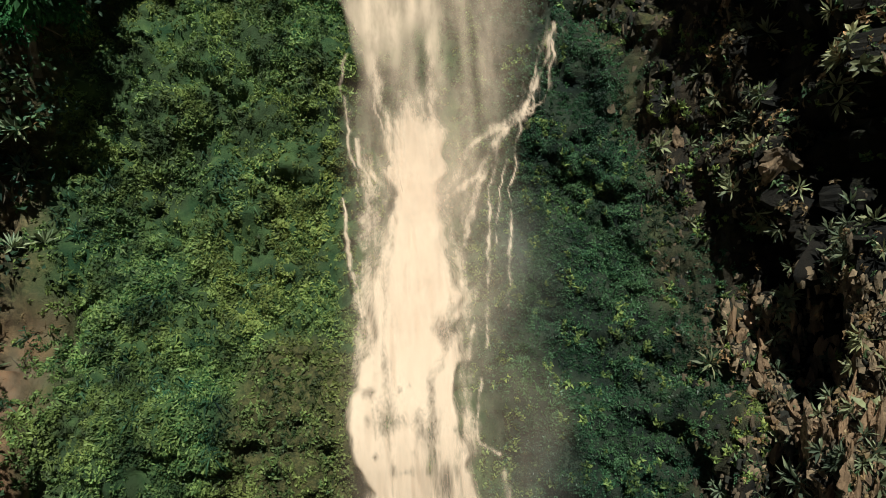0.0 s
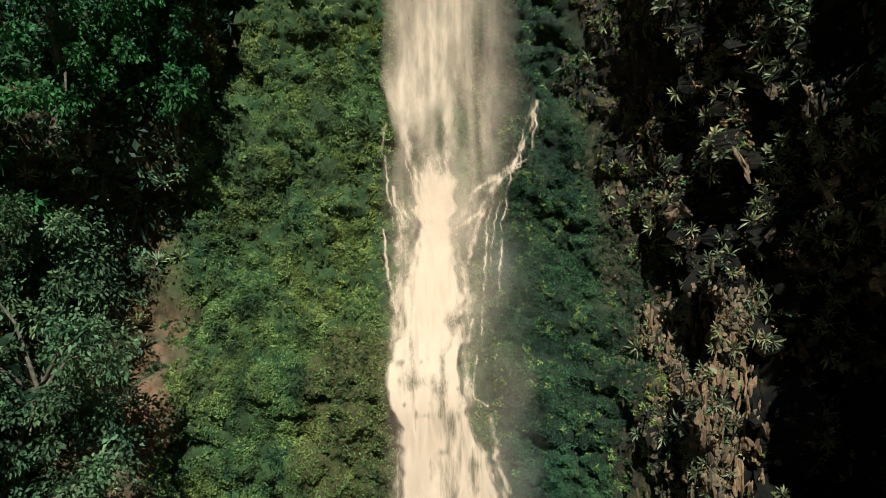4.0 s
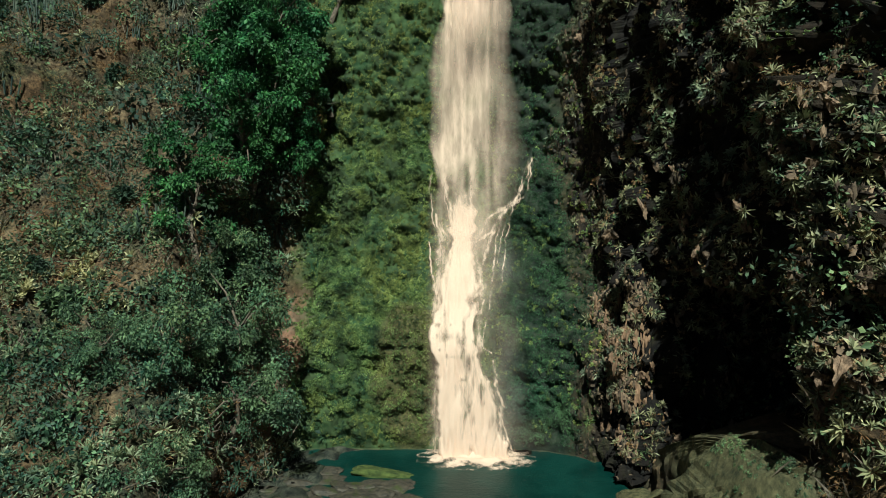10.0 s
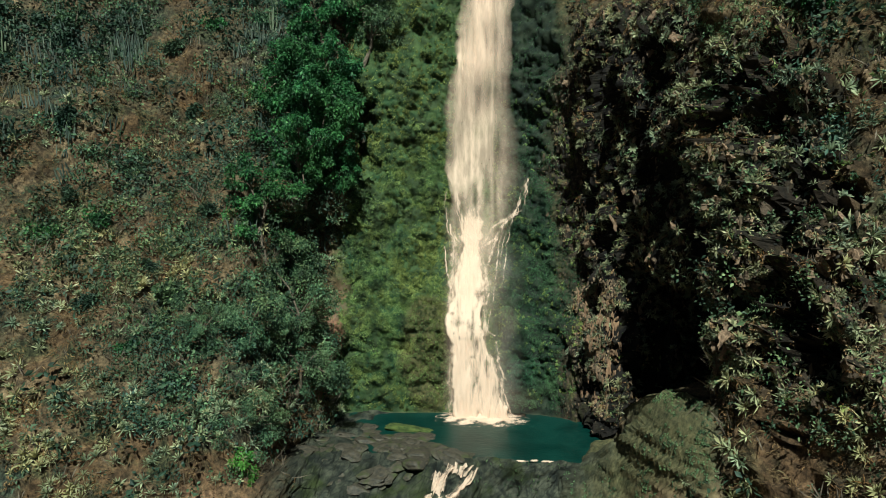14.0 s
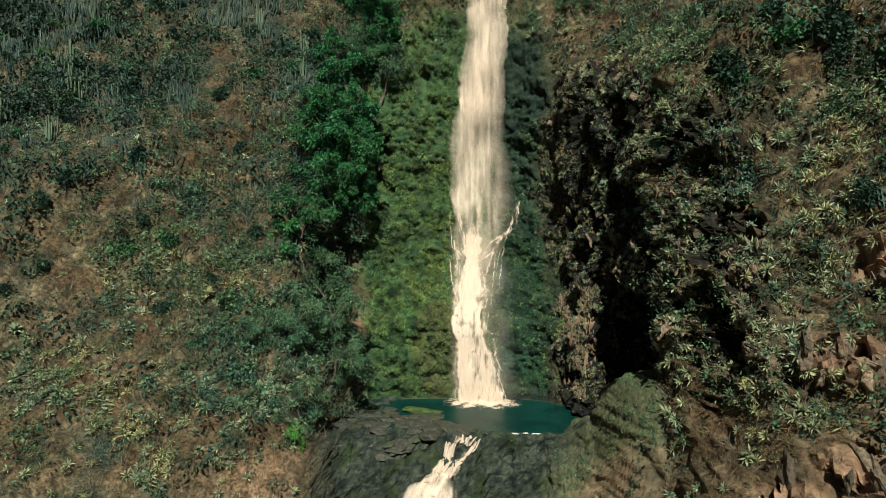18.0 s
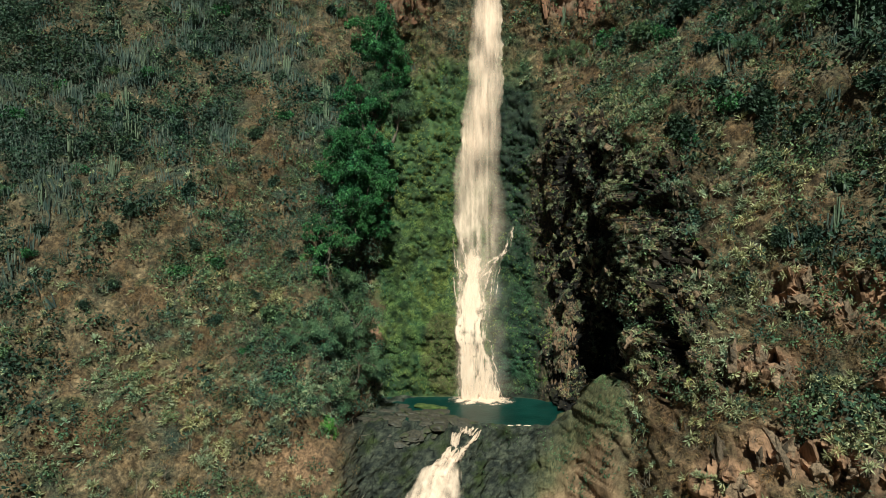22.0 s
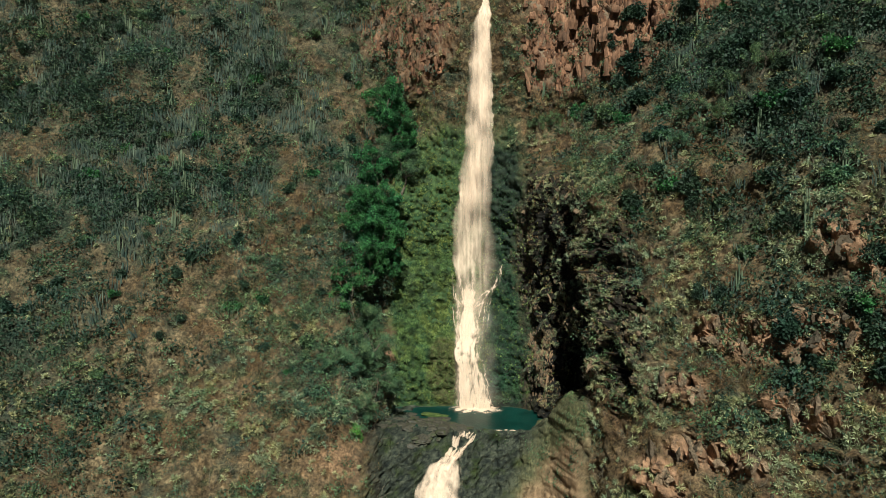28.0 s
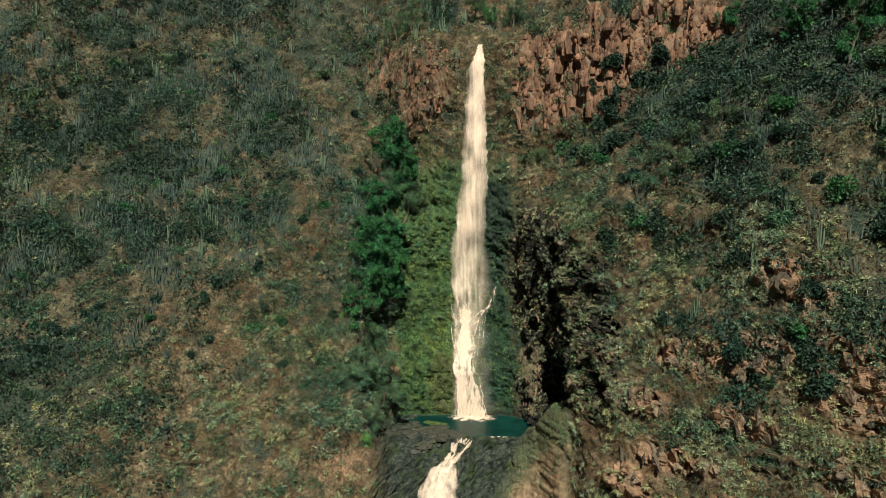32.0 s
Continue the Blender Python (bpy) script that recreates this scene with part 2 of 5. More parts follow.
M_slope = np.clip(1 - M_moss - M_col - M_low - M_cliff, 0, 1)

# relief, pushed out along the face
ROUGH = np.clip(1 - np.maximum(np.abs(GX) - 80, 0) / 60, 0.1, 1) * np.clip((110 - GZ) / 20, 0, 1) * np.clip((GZ + 30) / 12, 0, 1)
N0 = normals(GX, GY, GZ)
rel = M_slope * (1.3 * fbm(GX / 11, GY / 11, GZ / 11, 3, 11) + 0.55 * fbm(GX / 2.3, GY / 2.3, GZ / 2.3, 3, 12))
rel += M_moss * 0.6 * (np.abs(fbm(GX / 2.4, GY / 4, GZ / 1.8 + GX * 0.15, 3, 24)) - 0.3)
rel += M_moss * (0.55 * fbm(GX / 2.2, GY / 3, GZ / 2.8, 3, 21) + 0.42 * (0.5 - np.abs(fbm(GX / 0.7, GY / 0.7, GZ / 0.75, 2, 22))))
e1, e2, ide, te = worley2(GX / 1.3 + 0.45 * GZ + 0.5 * fbm(GX, GY, GZ, 2, 26), GZ / 1.9 - 0.25 * GX + 0.5 * fbm(GX, GZ, GY, 2, 27), 17)
rel += M_moss * np.where(GX > 1, 0.8, 0.9) * (0.42 * (ide - 0.5) + 0.3 * np.minimum((e2 - e1) * 4, 1) + 0.25 * te - 0.15)
along = GX * 0.9 - GY * 0.55
d1, d2, idc, tc = worley2(along / 0.75, GZ / 3.2 + 0.3 * fbm(GX, GY, GZ * 0.3, 2, 31), 7)
b1, b2, idb, tb = worley2(along / 0.45, GZ / 0.9, 8)
# knobbly overhang and clefts; the rock colour is blackened here for their shade
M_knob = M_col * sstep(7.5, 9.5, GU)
q1, q2, idq, tq = worley2((GX - 0.5 * GY) / 0.85 + 0.3 * fbm(GX, GY, GZ, 2, 39), GZ / 2.8, 19)
rel += M_edge * (1.6 * (idq - 0.6) + 1.2 * np.minimum((q2 - q1) * 3.0, 1) - 1.1)
saw = (GZ / 2.1 + 1.9 * idq + 0.15 * fbm(GX, GY, GZ, 2, 37)) % 1.0
rel += M_edge * 2.0 * saw ** 3
saw = (GZ / 1.7 + GX * 0.05 + 1.5 * fbm(GX / 3.0, GY / 3.0, GZ / 6.0, 2, 38)) % 1.0
rel += M_slope * (1 - M_edge) * 0.45 * saw ** 3
rel += M_col * (0.45 * (idc - 0.5) + 0.5 * tc + 0.2 * np.minimum((d2 - d1) * 6, 1) - 0.2 + 0.3 * fbm(GX / 0.8, GY / 0.8, GZ / 1.2, 3, 33))
rel += M_col * (0.2 * fbm(GX / 0.5, GY / 0.5, GZ / 0.7, 2, 34) + 0.22 * np.maximum(fbm(along / 0.6, GY * 0, GZ / 2.2, 2, 36), 0))
CLUMPS = np.clip(0.3 + 2.6 * fbm(GX / 1.2, GY / 1.2, GZ / 3.0, 2, 127), 0, 1)
rel += np.maximum(M_knob, 0.7 * M_edge) * 1.2 * (CLUMPS - 0.4)
rel += M_knob * (1.1 * np.maximum(idb - 0.45, 0) * (1 + tb) * np.minimum((b2 - b1) * 7, 1) + 0.9 * fbm(GX / 3, GY / 3, GZ / 4.5, 2, 35))
c1, c2, idk, tk = worley2((GX * 0.9 - GY * 0.3) / 1.5, GZ / 6.5 + 0.3 * fbm(GX / 2, GY / 2, GZ / 4, 2, 41), 9)
rel += M_cliff * (1.9 * (idk - 0.4) + 0.8 * tk + 0.3 * np.minimum((c2 - c1) * 7, 1) + 0.35 * fbm(GX / 0.9, GY / 0.9, GZ / 2.2, 3, 43))
k1, k2, idg, tg = worley2((GX * 0.8 - GY * 0.4) / 1.1, GZ / 1.7, 10)
rel += M_crag * (1.5 * (idg - 0.4) + 1.5 * tg + 0.25 * np.minimum((k2 - k1) * 7, 1) + 0.3 * fbm(GX / 0.8, GY / 0.8, GZ / 0.9, 3, 45))
sl = GX * 0.55 - GZ * 0.85
rel += M_low * (1 - 0.88 * sstep(5.0, 7.5, GU)) * (GP != 1) * (0.38 * fbm(GX / 2.0, GY / 2.0, GZ / 2.0, 5, 51, 0.65) + 0.65 * (0.5 - np.abs(fbm(sl / 0.7, GY / 2.0, (GX + GZ) / 3.5, 2, 52)))) * sstep(0.02, 0.8, np.abs(GZ - lip(GU)[0]) + 0.25)
r1, r2, idr, tr_ = worley2(sl / 0.9, (GX + 0.6 * GZ) / 2.4, 23)
rel += M_low * sstep(5.5, 8.0, GU) * (GP != 1) * (0.22 * (idr - 0.4) + 0.2 * tr_ - 0.16 * (1 - np.minimum((r2 - r1) * 5, 1)))
rel += M_low * (GP == 1) * 0.25 * fbm(GX / 1.2, GY / 1.2, GZ, 3, 55)
rel *= 1 - 0.65 * up * np.exp(-((GX - 0.5) / 2.6) ** 2)
rel *= ROUGH * (1 - 0.9 * (up & (GU < 8)) * (1 - sstep(0.0, 1.2, GZ)))
GX, GY, GZ = GX + N0[..., 0] * rel, GY + N0[..., 1] * rel, GZ + N0[..., 2] * rel
GN = normals(GX, GY, GZ)


def mesh_np(name, co, faces, materials, smooth=True, attrs=None, mat_index=None):
    """A mesh object's data from numpy arrays of corners and of faces with equal corner counts."""
    me = bpy.data.meshes.new(name)
    k = faces.shape[1]
    me.vertices.add(len(co))
    me.vertices.foreach_set("co", co.astype(np.float32).ravel())
    me.loops.add(faces.size)
    me.loops.foreach_set("vertex_index", faces.astype(np.int32).ravel())
    me.polygons.add(len(faces))
    me.polygons.foreach_set("loop_start", np.arange(0, faces.size, k, dtype=np.int32))
    me.update(calc_edges=True)
    me.polygons.foreach_set("use_smooth", np.full(len(faces), smooth))
    for m in materials if isinstance(materials, (list, tuple)) else [materials]:
        me.materials.append(m)
    for key, val in (attrs or {}).items():
        a = me.attributes.new(key, "FLOAT", "POINT")
        a.data.foreach_set("value", val.astype(np.float32).ravel())
    return me


def grid_faces(nr, nc):
    idx = np.arange(nr * nc).reshape(nr, nc)
    return np.stack([idx[:-1, :-1], idx[:-1, 1:], idx[1:, 1:], idx[1:, :-1]], -1).reshape(-1, 4)


def sheet(name, X, Y, Z, material, smooth=True, attrs=None):
    return mesh_np(name, np.stack([X, Y, Z], -1).reshape(-1, 3), grid_faces(*X.shape), material, smooth, attrs)


def part(name, me, parent, label="", m=None):
    ob = new(name, me)
    ob.parent = parent
    if m is not None:
        ob.matrix_local = m
    return tagged(ob, label)


# ---- ground and rock ----
g = Mat("hillside_rock", 0.9, 0.25)
fine, mid, big = g.noise(6.0, 6, 0.65), g.noise(1.1, 5, 0.6), g.noise(0.16, 4, 0.55)
rust_grass = g.mix(g.ramp(mid, (0.3, (0, 0, 0)), (0.7, (1, 1, 1))), (0.07, 0.045, 0.023), (0.20, 0.128, 0.064))
tan_soil = g.mix(g.ramp(mid, (0.3, (0, 0, 0)), (0.7, (1, 1, 1))), (0.09, 0.068, 0.037), (0.29, 0.21, 0.118))
olive_grass = g.mix(g.ramp(fine, (0.35, (0, 0, 0)), (0.65, (1, 1, 1))), (0.03, 0.036, 0.018), (0.10, 0.10, 0.045))
dry = g.mix(g.ramp(fine, (0.35, (0, 0, 0)), (0.65, (1, 1, 1))), (0.014, 0.028, 0.023), (0.065, 0.086, 0.058))
grit = g.ramp(g.noise(3.0, 6, 0.75), (0.42, (0.36, 0.37, 0.38)), (0.60, (1.15, 1.15, 1.15)))
clod = g.ramp(g.noise(0.9, 4, 0.6), (0.38, (0.55, 0.56, 0.58)), (0.6, (1.15, 1.15, 1.15)))
soil = g.mix(g.ramp(g.noise(0.24, 4, 0.6), (0.44, (0, 0, 0)), (0.56, (1, 1, 1))), rust_grass, tan_soil)
soil = g.mix(g.ramp(g.noise(0.42, 4, 0.6), (0.5, (0, 0, 0)), (0.62, (1, 1, 1))), soil, olive_grass)
soil, dry = g.mix(1.0, g.mix(1.0, soil, grit, "MULTIPLY"), clod, "MULTIPLY"), g.mix(1.0, dry, grit, "MULTIPLY")
base = g.mix(g.ramp(big, (0.30, (0, 0, 0)), (0.46, (1, 1, 1))), dry, soil)
base = g.mix(g.math("MULTIPLY", g.attr("lush"), 0.8), base, dry)
base = g.mix(g.attr("clay"), base, g.mix(1.0, g.mix(g.ramp(mid, (0.3, (0, 0, 0)), (0.7, (1, 1, 1))), (0.13, 0.08, 0.045), (0.35, 0.215, 0.12)), grit, "MULTIPLY"))
streak = g.noise(1.3, 5, 0.65, (1.2, 1.2, 0.22))
rust = g.mix(g.ramp(streak, (0.32, (0, 0, 0)), (0.68, (1, 1, 1))), (0.07, 0.04, 0.026), (0.36, 0.195, 0.115))
rust = g.mix(g.ramp(g.noise(0.7, 4), (0.45, (0, 0, 0)), (0.62, (1, 1, 1))), rust, (0.2, 0.145, 0.1))
mossy = g.mix(g.ramp(mid, (0.35, (0, 0, 0)), (0.65, (1, 1, 1))), (0.02, 0.05, 0.02), (0.085, 0.13, 0.045))
mossy = g.mix(g.ramp(g.noise(0.5, 4), (0.48, (0, 0, 0)), (0.62, (1, 1, 1))), mossy, (0.038, 0.058, 0.024))
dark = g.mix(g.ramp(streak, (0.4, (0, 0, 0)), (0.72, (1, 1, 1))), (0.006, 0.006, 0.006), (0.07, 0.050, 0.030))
# near-black tone that puts the overhang's shade into the rock colour
overhang_shade = g.ramp(g.noise(2.6, 6, 0.7, (1, 1, 0.5)), (0.42, (0.0015, 0.0015, 0.002)), (0.72, (0.016, 0.0135, 0.011)))
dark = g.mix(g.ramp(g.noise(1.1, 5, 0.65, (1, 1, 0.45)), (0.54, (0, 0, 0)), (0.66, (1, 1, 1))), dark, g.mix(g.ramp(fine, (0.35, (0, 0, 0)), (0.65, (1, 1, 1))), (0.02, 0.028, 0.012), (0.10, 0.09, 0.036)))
dark = g.mix(g.attr("knob"), dark, g.mix(0.85, dark, overhang_shade))
slab = g.mix(g.ramp(g.noise(1.6, 6, 0.7, (1, 1, 1.6)), (0.35, (0, 0, 0)), (0.7, (1, 1, 1))), (0.012, 0.017, 0.016), (0.078, 0.086, 0.066))
slab = g.mix(g.ramp(g.noise(0.45, 4), (0.5, (0, 0, 0)), (0.66, (1, 1, 1))), slab, (0.03, 0.042, 0.014))
crack = g.mix(1.0, g.ramp(g.cracks(1.1, (2.2, 0.9, 0.45), 48), (0.0, (0.4, 0.42, 0.44)), (0.05, (1.05, 1.03, 1.0))), g.ramp(g.noise(0.8, 5, 0.6, (1.8, 1.0, 0.8), tilt=40), (0.36, (0.35, 0.38, 0.4)), (0.62, (1.3, 1.25, 1.15))), "MULTIPLY")
slab = g.mix(1.0, slab, crack, "MULTIPLY")
brown = g.mix(g.ramp(streak, (0.32, (0, 0, 0)), (0.68, (1, 1, 1))), (0.04, 0.026, 0.017), (0.42, 0.245, 0.145))
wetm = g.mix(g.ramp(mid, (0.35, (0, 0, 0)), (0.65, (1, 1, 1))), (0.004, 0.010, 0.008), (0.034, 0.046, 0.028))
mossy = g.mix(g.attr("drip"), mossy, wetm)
mossy = g.mix(g.attr("block"), mossy, g.mix(g.ramp(fine, (0.35, (0, 0, 0)), (0.65, (1, 1, 1))), (0.026, 0.032, 0.013), (0.12, 0.11, 0.042)))
c = base
slab = g.mix(g.attr("ridge"), slab, g.mix(g.ramp(g.noise(2.5, 5, 0.7, (1.5, 1, 0.7)), (0.35, (0, 0, 0)), (0.65, (1, 1, 1))), (0.035, 0.042, 0.02), (0.19, 0.175, 0.085)))
slab = g.mix(g.attr("tan"), slab, g.mix(g.ramp(mid, (0.32, (0, 0, 0)), (0.68, (1, 1, 1))), (0.12, 0.08, 0.046), (0.40, 0.265, 0.155)))
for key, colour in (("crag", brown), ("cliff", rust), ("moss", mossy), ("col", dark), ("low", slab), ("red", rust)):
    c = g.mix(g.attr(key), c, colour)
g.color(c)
wet = g.math("MAXIMUM", g.attr("wet"), 0.0)
g.put(g.b.inputs["Roughness"], g.math("SUBTRACT", 0.92, g.math("MULTIPLY", wet, 0.22)))
g.bump(g.math("ADD", g.math("MULTIPLY", fine, 0.6), g.noise(22, 4, 0.7)), 0.7, 0.12)
M_wet = np.exp(-((GX - 2.5) / 6.5) ** 2) * (GP > 0) * (1 - sstep(20, 40, GZ)) + 0.6 * M_low
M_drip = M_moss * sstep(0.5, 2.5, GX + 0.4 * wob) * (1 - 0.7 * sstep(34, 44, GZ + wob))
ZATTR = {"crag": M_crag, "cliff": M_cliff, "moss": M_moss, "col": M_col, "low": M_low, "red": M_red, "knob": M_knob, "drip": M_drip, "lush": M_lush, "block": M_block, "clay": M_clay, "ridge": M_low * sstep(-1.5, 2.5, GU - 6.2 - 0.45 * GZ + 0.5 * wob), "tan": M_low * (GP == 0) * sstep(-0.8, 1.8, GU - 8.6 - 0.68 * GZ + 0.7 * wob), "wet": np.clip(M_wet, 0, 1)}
cu, cp, cz = GU[:-1, :-1], GP[:-1, :-1], GZ[:-1, :-1]
centre = (cu > -12.5) & (cu < 12.6)
ZONES = {
    "hillside_west": (cu <= -12.5, "steep dry brown hillside with scrub and bare soil"),
    "hillside_east": (cu >= 12.6, "steep dry hillside with rusty rock outcrops"),
    "rock_ledge": (centre & (cp == 0), "dark worn rock ledge below the plunge pool"),
    "pool_bed": (centre & (cp == 1), "dark rocky basin of the plunge pool"),
    "cliff_wall": (centre & (cp == 2), "mossy basalt cliff behind the waterfall"),
}
QALL = grid_faces(*GX.shape)
CO = np.stack([GX, GY, GZ], -1).reshape(-1, 3)
SETTING = {}
for key, (mask, label) in ZONES.items():
    q = QALL[mask.ravel()]
    used, inv = np.unique(q, return_inverse=True)
    me = mesh_np(key, CO[used], inv.reshape(q.shape), g.m, True, {k: v.ravel()[used] for k, v in ZATTR.items()})
    rock_ = np.maximum.reduce([M_crag, M_col, M_low])[:-1, :-1][mask]
    me.polygons.foreach_set("use_smooth", rock_ < 0.4)
    SETTING[key] = tagged(new(key, me), label, "cliff" if key == "cliff_wall" else "ground", kind="structure")

# cells of the land, for planting
P4 = [np.stack([a[i:i + a.shape[0] - 1, j:j + a.shape[1] - 1] for a in (GX, GY, GZ)], -1) for i, j in ((0, 0), (0, 1), (1, 1), (1, 0))]
CELL_AREA = 0.5 * np.linalg.norm(np.cross(P4[2] - P4[0], P4[3] - P4[1]), axis=-1)
CX, CY, CZ = (sum(p[..., k] for p in P4) / 4 for k in range(3))


def cells(mask):
    return mask[:-1, :-1]


def scatter(weight, n, seed):
    """n places on the land with their outward directions, by weight per square metre."""
    rng = np.random.default_rng(seed)
    w = (np.maximum(weight, 0) * CELL_AREA).ravel()
    i = rng.choice(w.size, n, p=w / w.sum())
    a, b = rng.random(n)[:, None], rng.random(n)[:, None]
    p = [q.reshape(-1, 3)[i] for q in P4]
    pos = (p[0] * (1 - a) + p[1] * a) * (1 - b) + (p[3] * (1 - a) + p[2] * a) * b
    return pos, GN[:-1, :-1].reshape(-1, 3)[i], rng


def unit(v):
    return v / np.maximum(np.linalg.norm(v, axis=-1, keepdims=True), 1e-9)


def leaves(root, way, length, width, rng, bend=0.25):
    """One folded leaf a row: root, left edge, tip, right edge."""
    side = unit(np.cross(way, rng.normal(size=way.shape)))
    nrm = np.cross(side, way)
    L, Wd = np.asarray(length)[..., None], np.asarray(width)[..., None]
    midp = root + way * L * 0.5
    co = np.stack([root, midp + side * Wd + nrm * L * 0.06, root + way * L - np.array([0, 0, 1]) * L * bend, midp - side * Wd + nrm * L * 0.06], 1)
    return co.reshape(-1, 3)


def quads(n):
    return np.arange(4 * n).reshape(n, 4)


def leaf_mat(name, a, b, thin=0.35, rough=0.6, vary=1.0, lo=0.27, hi=1.55):
    m = Mat(name, rough, 0.3)
    r = m.geo.outputs["Random Per Island"]
    o = m.t.nodes.new("ShaderNodeObjectInfo").outputs["Random"]
    v = m.math("FRACT", m.math("ADD", r, o))
    col = m.mix(m.math("ADD", m.math("MULTIPLY", v, vary), 0.5 - 0.5 * vary), a, b)
    col = m.mix(m.ramp(m.noise(0.07, 3), (0.42, (0, 0, 0)), (0.58, (1, 1, 1))), m.mix(1.0, col, (0.88, 0.99, 1.0), "MULTIPLY"), m.mix(1.0, col, (1.15, 1.04, 0.9), "MULTIPLY"))
    col = m.mix(m.ramp(m.noise(0.35, 3), (0.4, (0, 0, 0)), (0.65, (1, 1, 1))), col, m.mix(0.5, col, tuple(0.5 * (x + y) * k for x, y, k in zip(a, b, (1.35, 1.05, 0.7)))))
    # bluish dark and warm bright blotches paint shaded gaps and sunlit clumps into the leaves
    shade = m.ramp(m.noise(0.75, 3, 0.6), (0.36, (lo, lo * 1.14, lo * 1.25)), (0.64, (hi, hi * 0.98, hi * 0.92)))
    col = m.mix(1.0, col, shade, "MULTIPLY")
    m.color(col)
    tr = m.t.nodes.new("ShaderNodeBsdfTranslucent")
    m.t.links.new(col, tr.inputs["Color"])
    ms = m.t.nodes.new("ShaderNodeMixShader")
    ms.inputs[0].default_value = thin
    m.t.links.new(m.b.outputs[0], ms.inputs[1]), m.t.links.new(tr.outputs[0], ms.inputs[2])
    m.t.links.new(ms.outputs[0], m.t.nodes["Material Output"].inputs["Surface"])
    return m.m


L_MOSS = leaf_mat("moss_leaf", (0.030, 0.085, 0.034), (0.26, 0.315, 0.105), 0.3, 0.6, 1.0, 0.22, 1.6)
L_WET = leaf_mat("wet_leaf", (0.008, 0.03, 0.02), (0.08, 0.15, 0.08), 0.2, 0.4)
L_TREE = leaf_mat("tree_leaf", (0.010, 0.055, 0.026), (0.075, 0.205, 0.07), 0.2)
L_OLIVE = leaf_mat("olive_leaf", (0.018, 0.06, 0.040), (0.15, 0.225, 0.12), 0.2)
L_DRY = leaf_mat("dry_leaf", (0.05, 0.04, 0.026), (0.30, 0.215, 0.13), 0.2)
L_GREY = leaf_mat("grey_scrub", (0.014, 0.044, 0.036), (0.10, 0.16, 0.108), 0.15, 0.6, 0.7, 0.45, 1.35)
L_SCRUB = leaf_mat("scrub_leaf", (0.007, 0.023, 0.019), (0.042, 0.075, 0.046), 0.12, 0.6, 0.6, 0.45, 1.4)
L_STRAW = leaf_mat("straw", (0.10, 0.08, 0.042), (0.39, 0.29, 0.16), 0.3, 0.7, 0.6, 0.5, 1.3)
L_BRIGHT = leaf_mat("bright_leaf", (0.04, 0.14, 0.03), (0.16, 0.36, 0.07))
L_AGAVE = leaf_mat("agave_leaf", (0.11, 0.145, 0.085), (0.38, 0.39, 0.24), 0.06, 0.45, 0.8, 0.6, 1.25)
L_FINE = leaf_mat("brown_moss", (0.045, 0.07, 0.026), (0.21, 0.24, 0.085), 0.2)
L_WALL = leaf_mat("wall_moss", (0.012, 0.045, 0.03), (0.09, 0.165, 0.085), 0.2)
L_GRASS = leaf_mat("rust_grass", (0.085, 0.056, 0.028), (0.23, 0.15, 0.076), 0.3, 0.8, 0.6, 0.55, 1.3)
bark = Mat("bark")
bark.color(bark.ramp(bark.noise(5, 5), (0.3, (0.05, 0.04, 0.03)), (0.7, (0.19, 0.16, 0.12)))).bump(bark.noise(18), 0.6, 0.04)

# ---- water ----
pool_m = Mat("pool_water", 0.34, 0.16)
pool_m.color(pool_m.mix(pool_m.ramp(pool_m.noise(0.25, 3), (0.4, (0, 0, 0)), (0.6, (1, 1, 1))), (0.004, 0.022, 0.018), (0.008, 0.036, 0.029)))
pool_m.bump(pool_m.math("ADD", pool_m.noise(1.6, 4, 0.6, (1, 2.2, 1)), pool_m.noise(7, 3)), 0.35, 0.06)
pu = np.linspace(-14.5, 11.2, 90)
ps = np.linspace(0, 1, 30)[:, None]
_, pl = lip(pu)
front, back = pl + np.interp(pu, (-14, -9, -4, 5, 11.2), (0.7, 0.5, 0.25, 0.3, 0.9)), y_wall(pu, np.zeros_like(pu)) + 0.9
pool = new("pool", sheet("pool", pu + edge_shift(pu, 0 * pu) + 0 * ps, lerp(front, back, ps), -0.06 + 0 * pu + 0 * ps, pool_m.m))
tagged(pool, "deep green plunge pool, rippled near the fall", "pool", kind="structure")


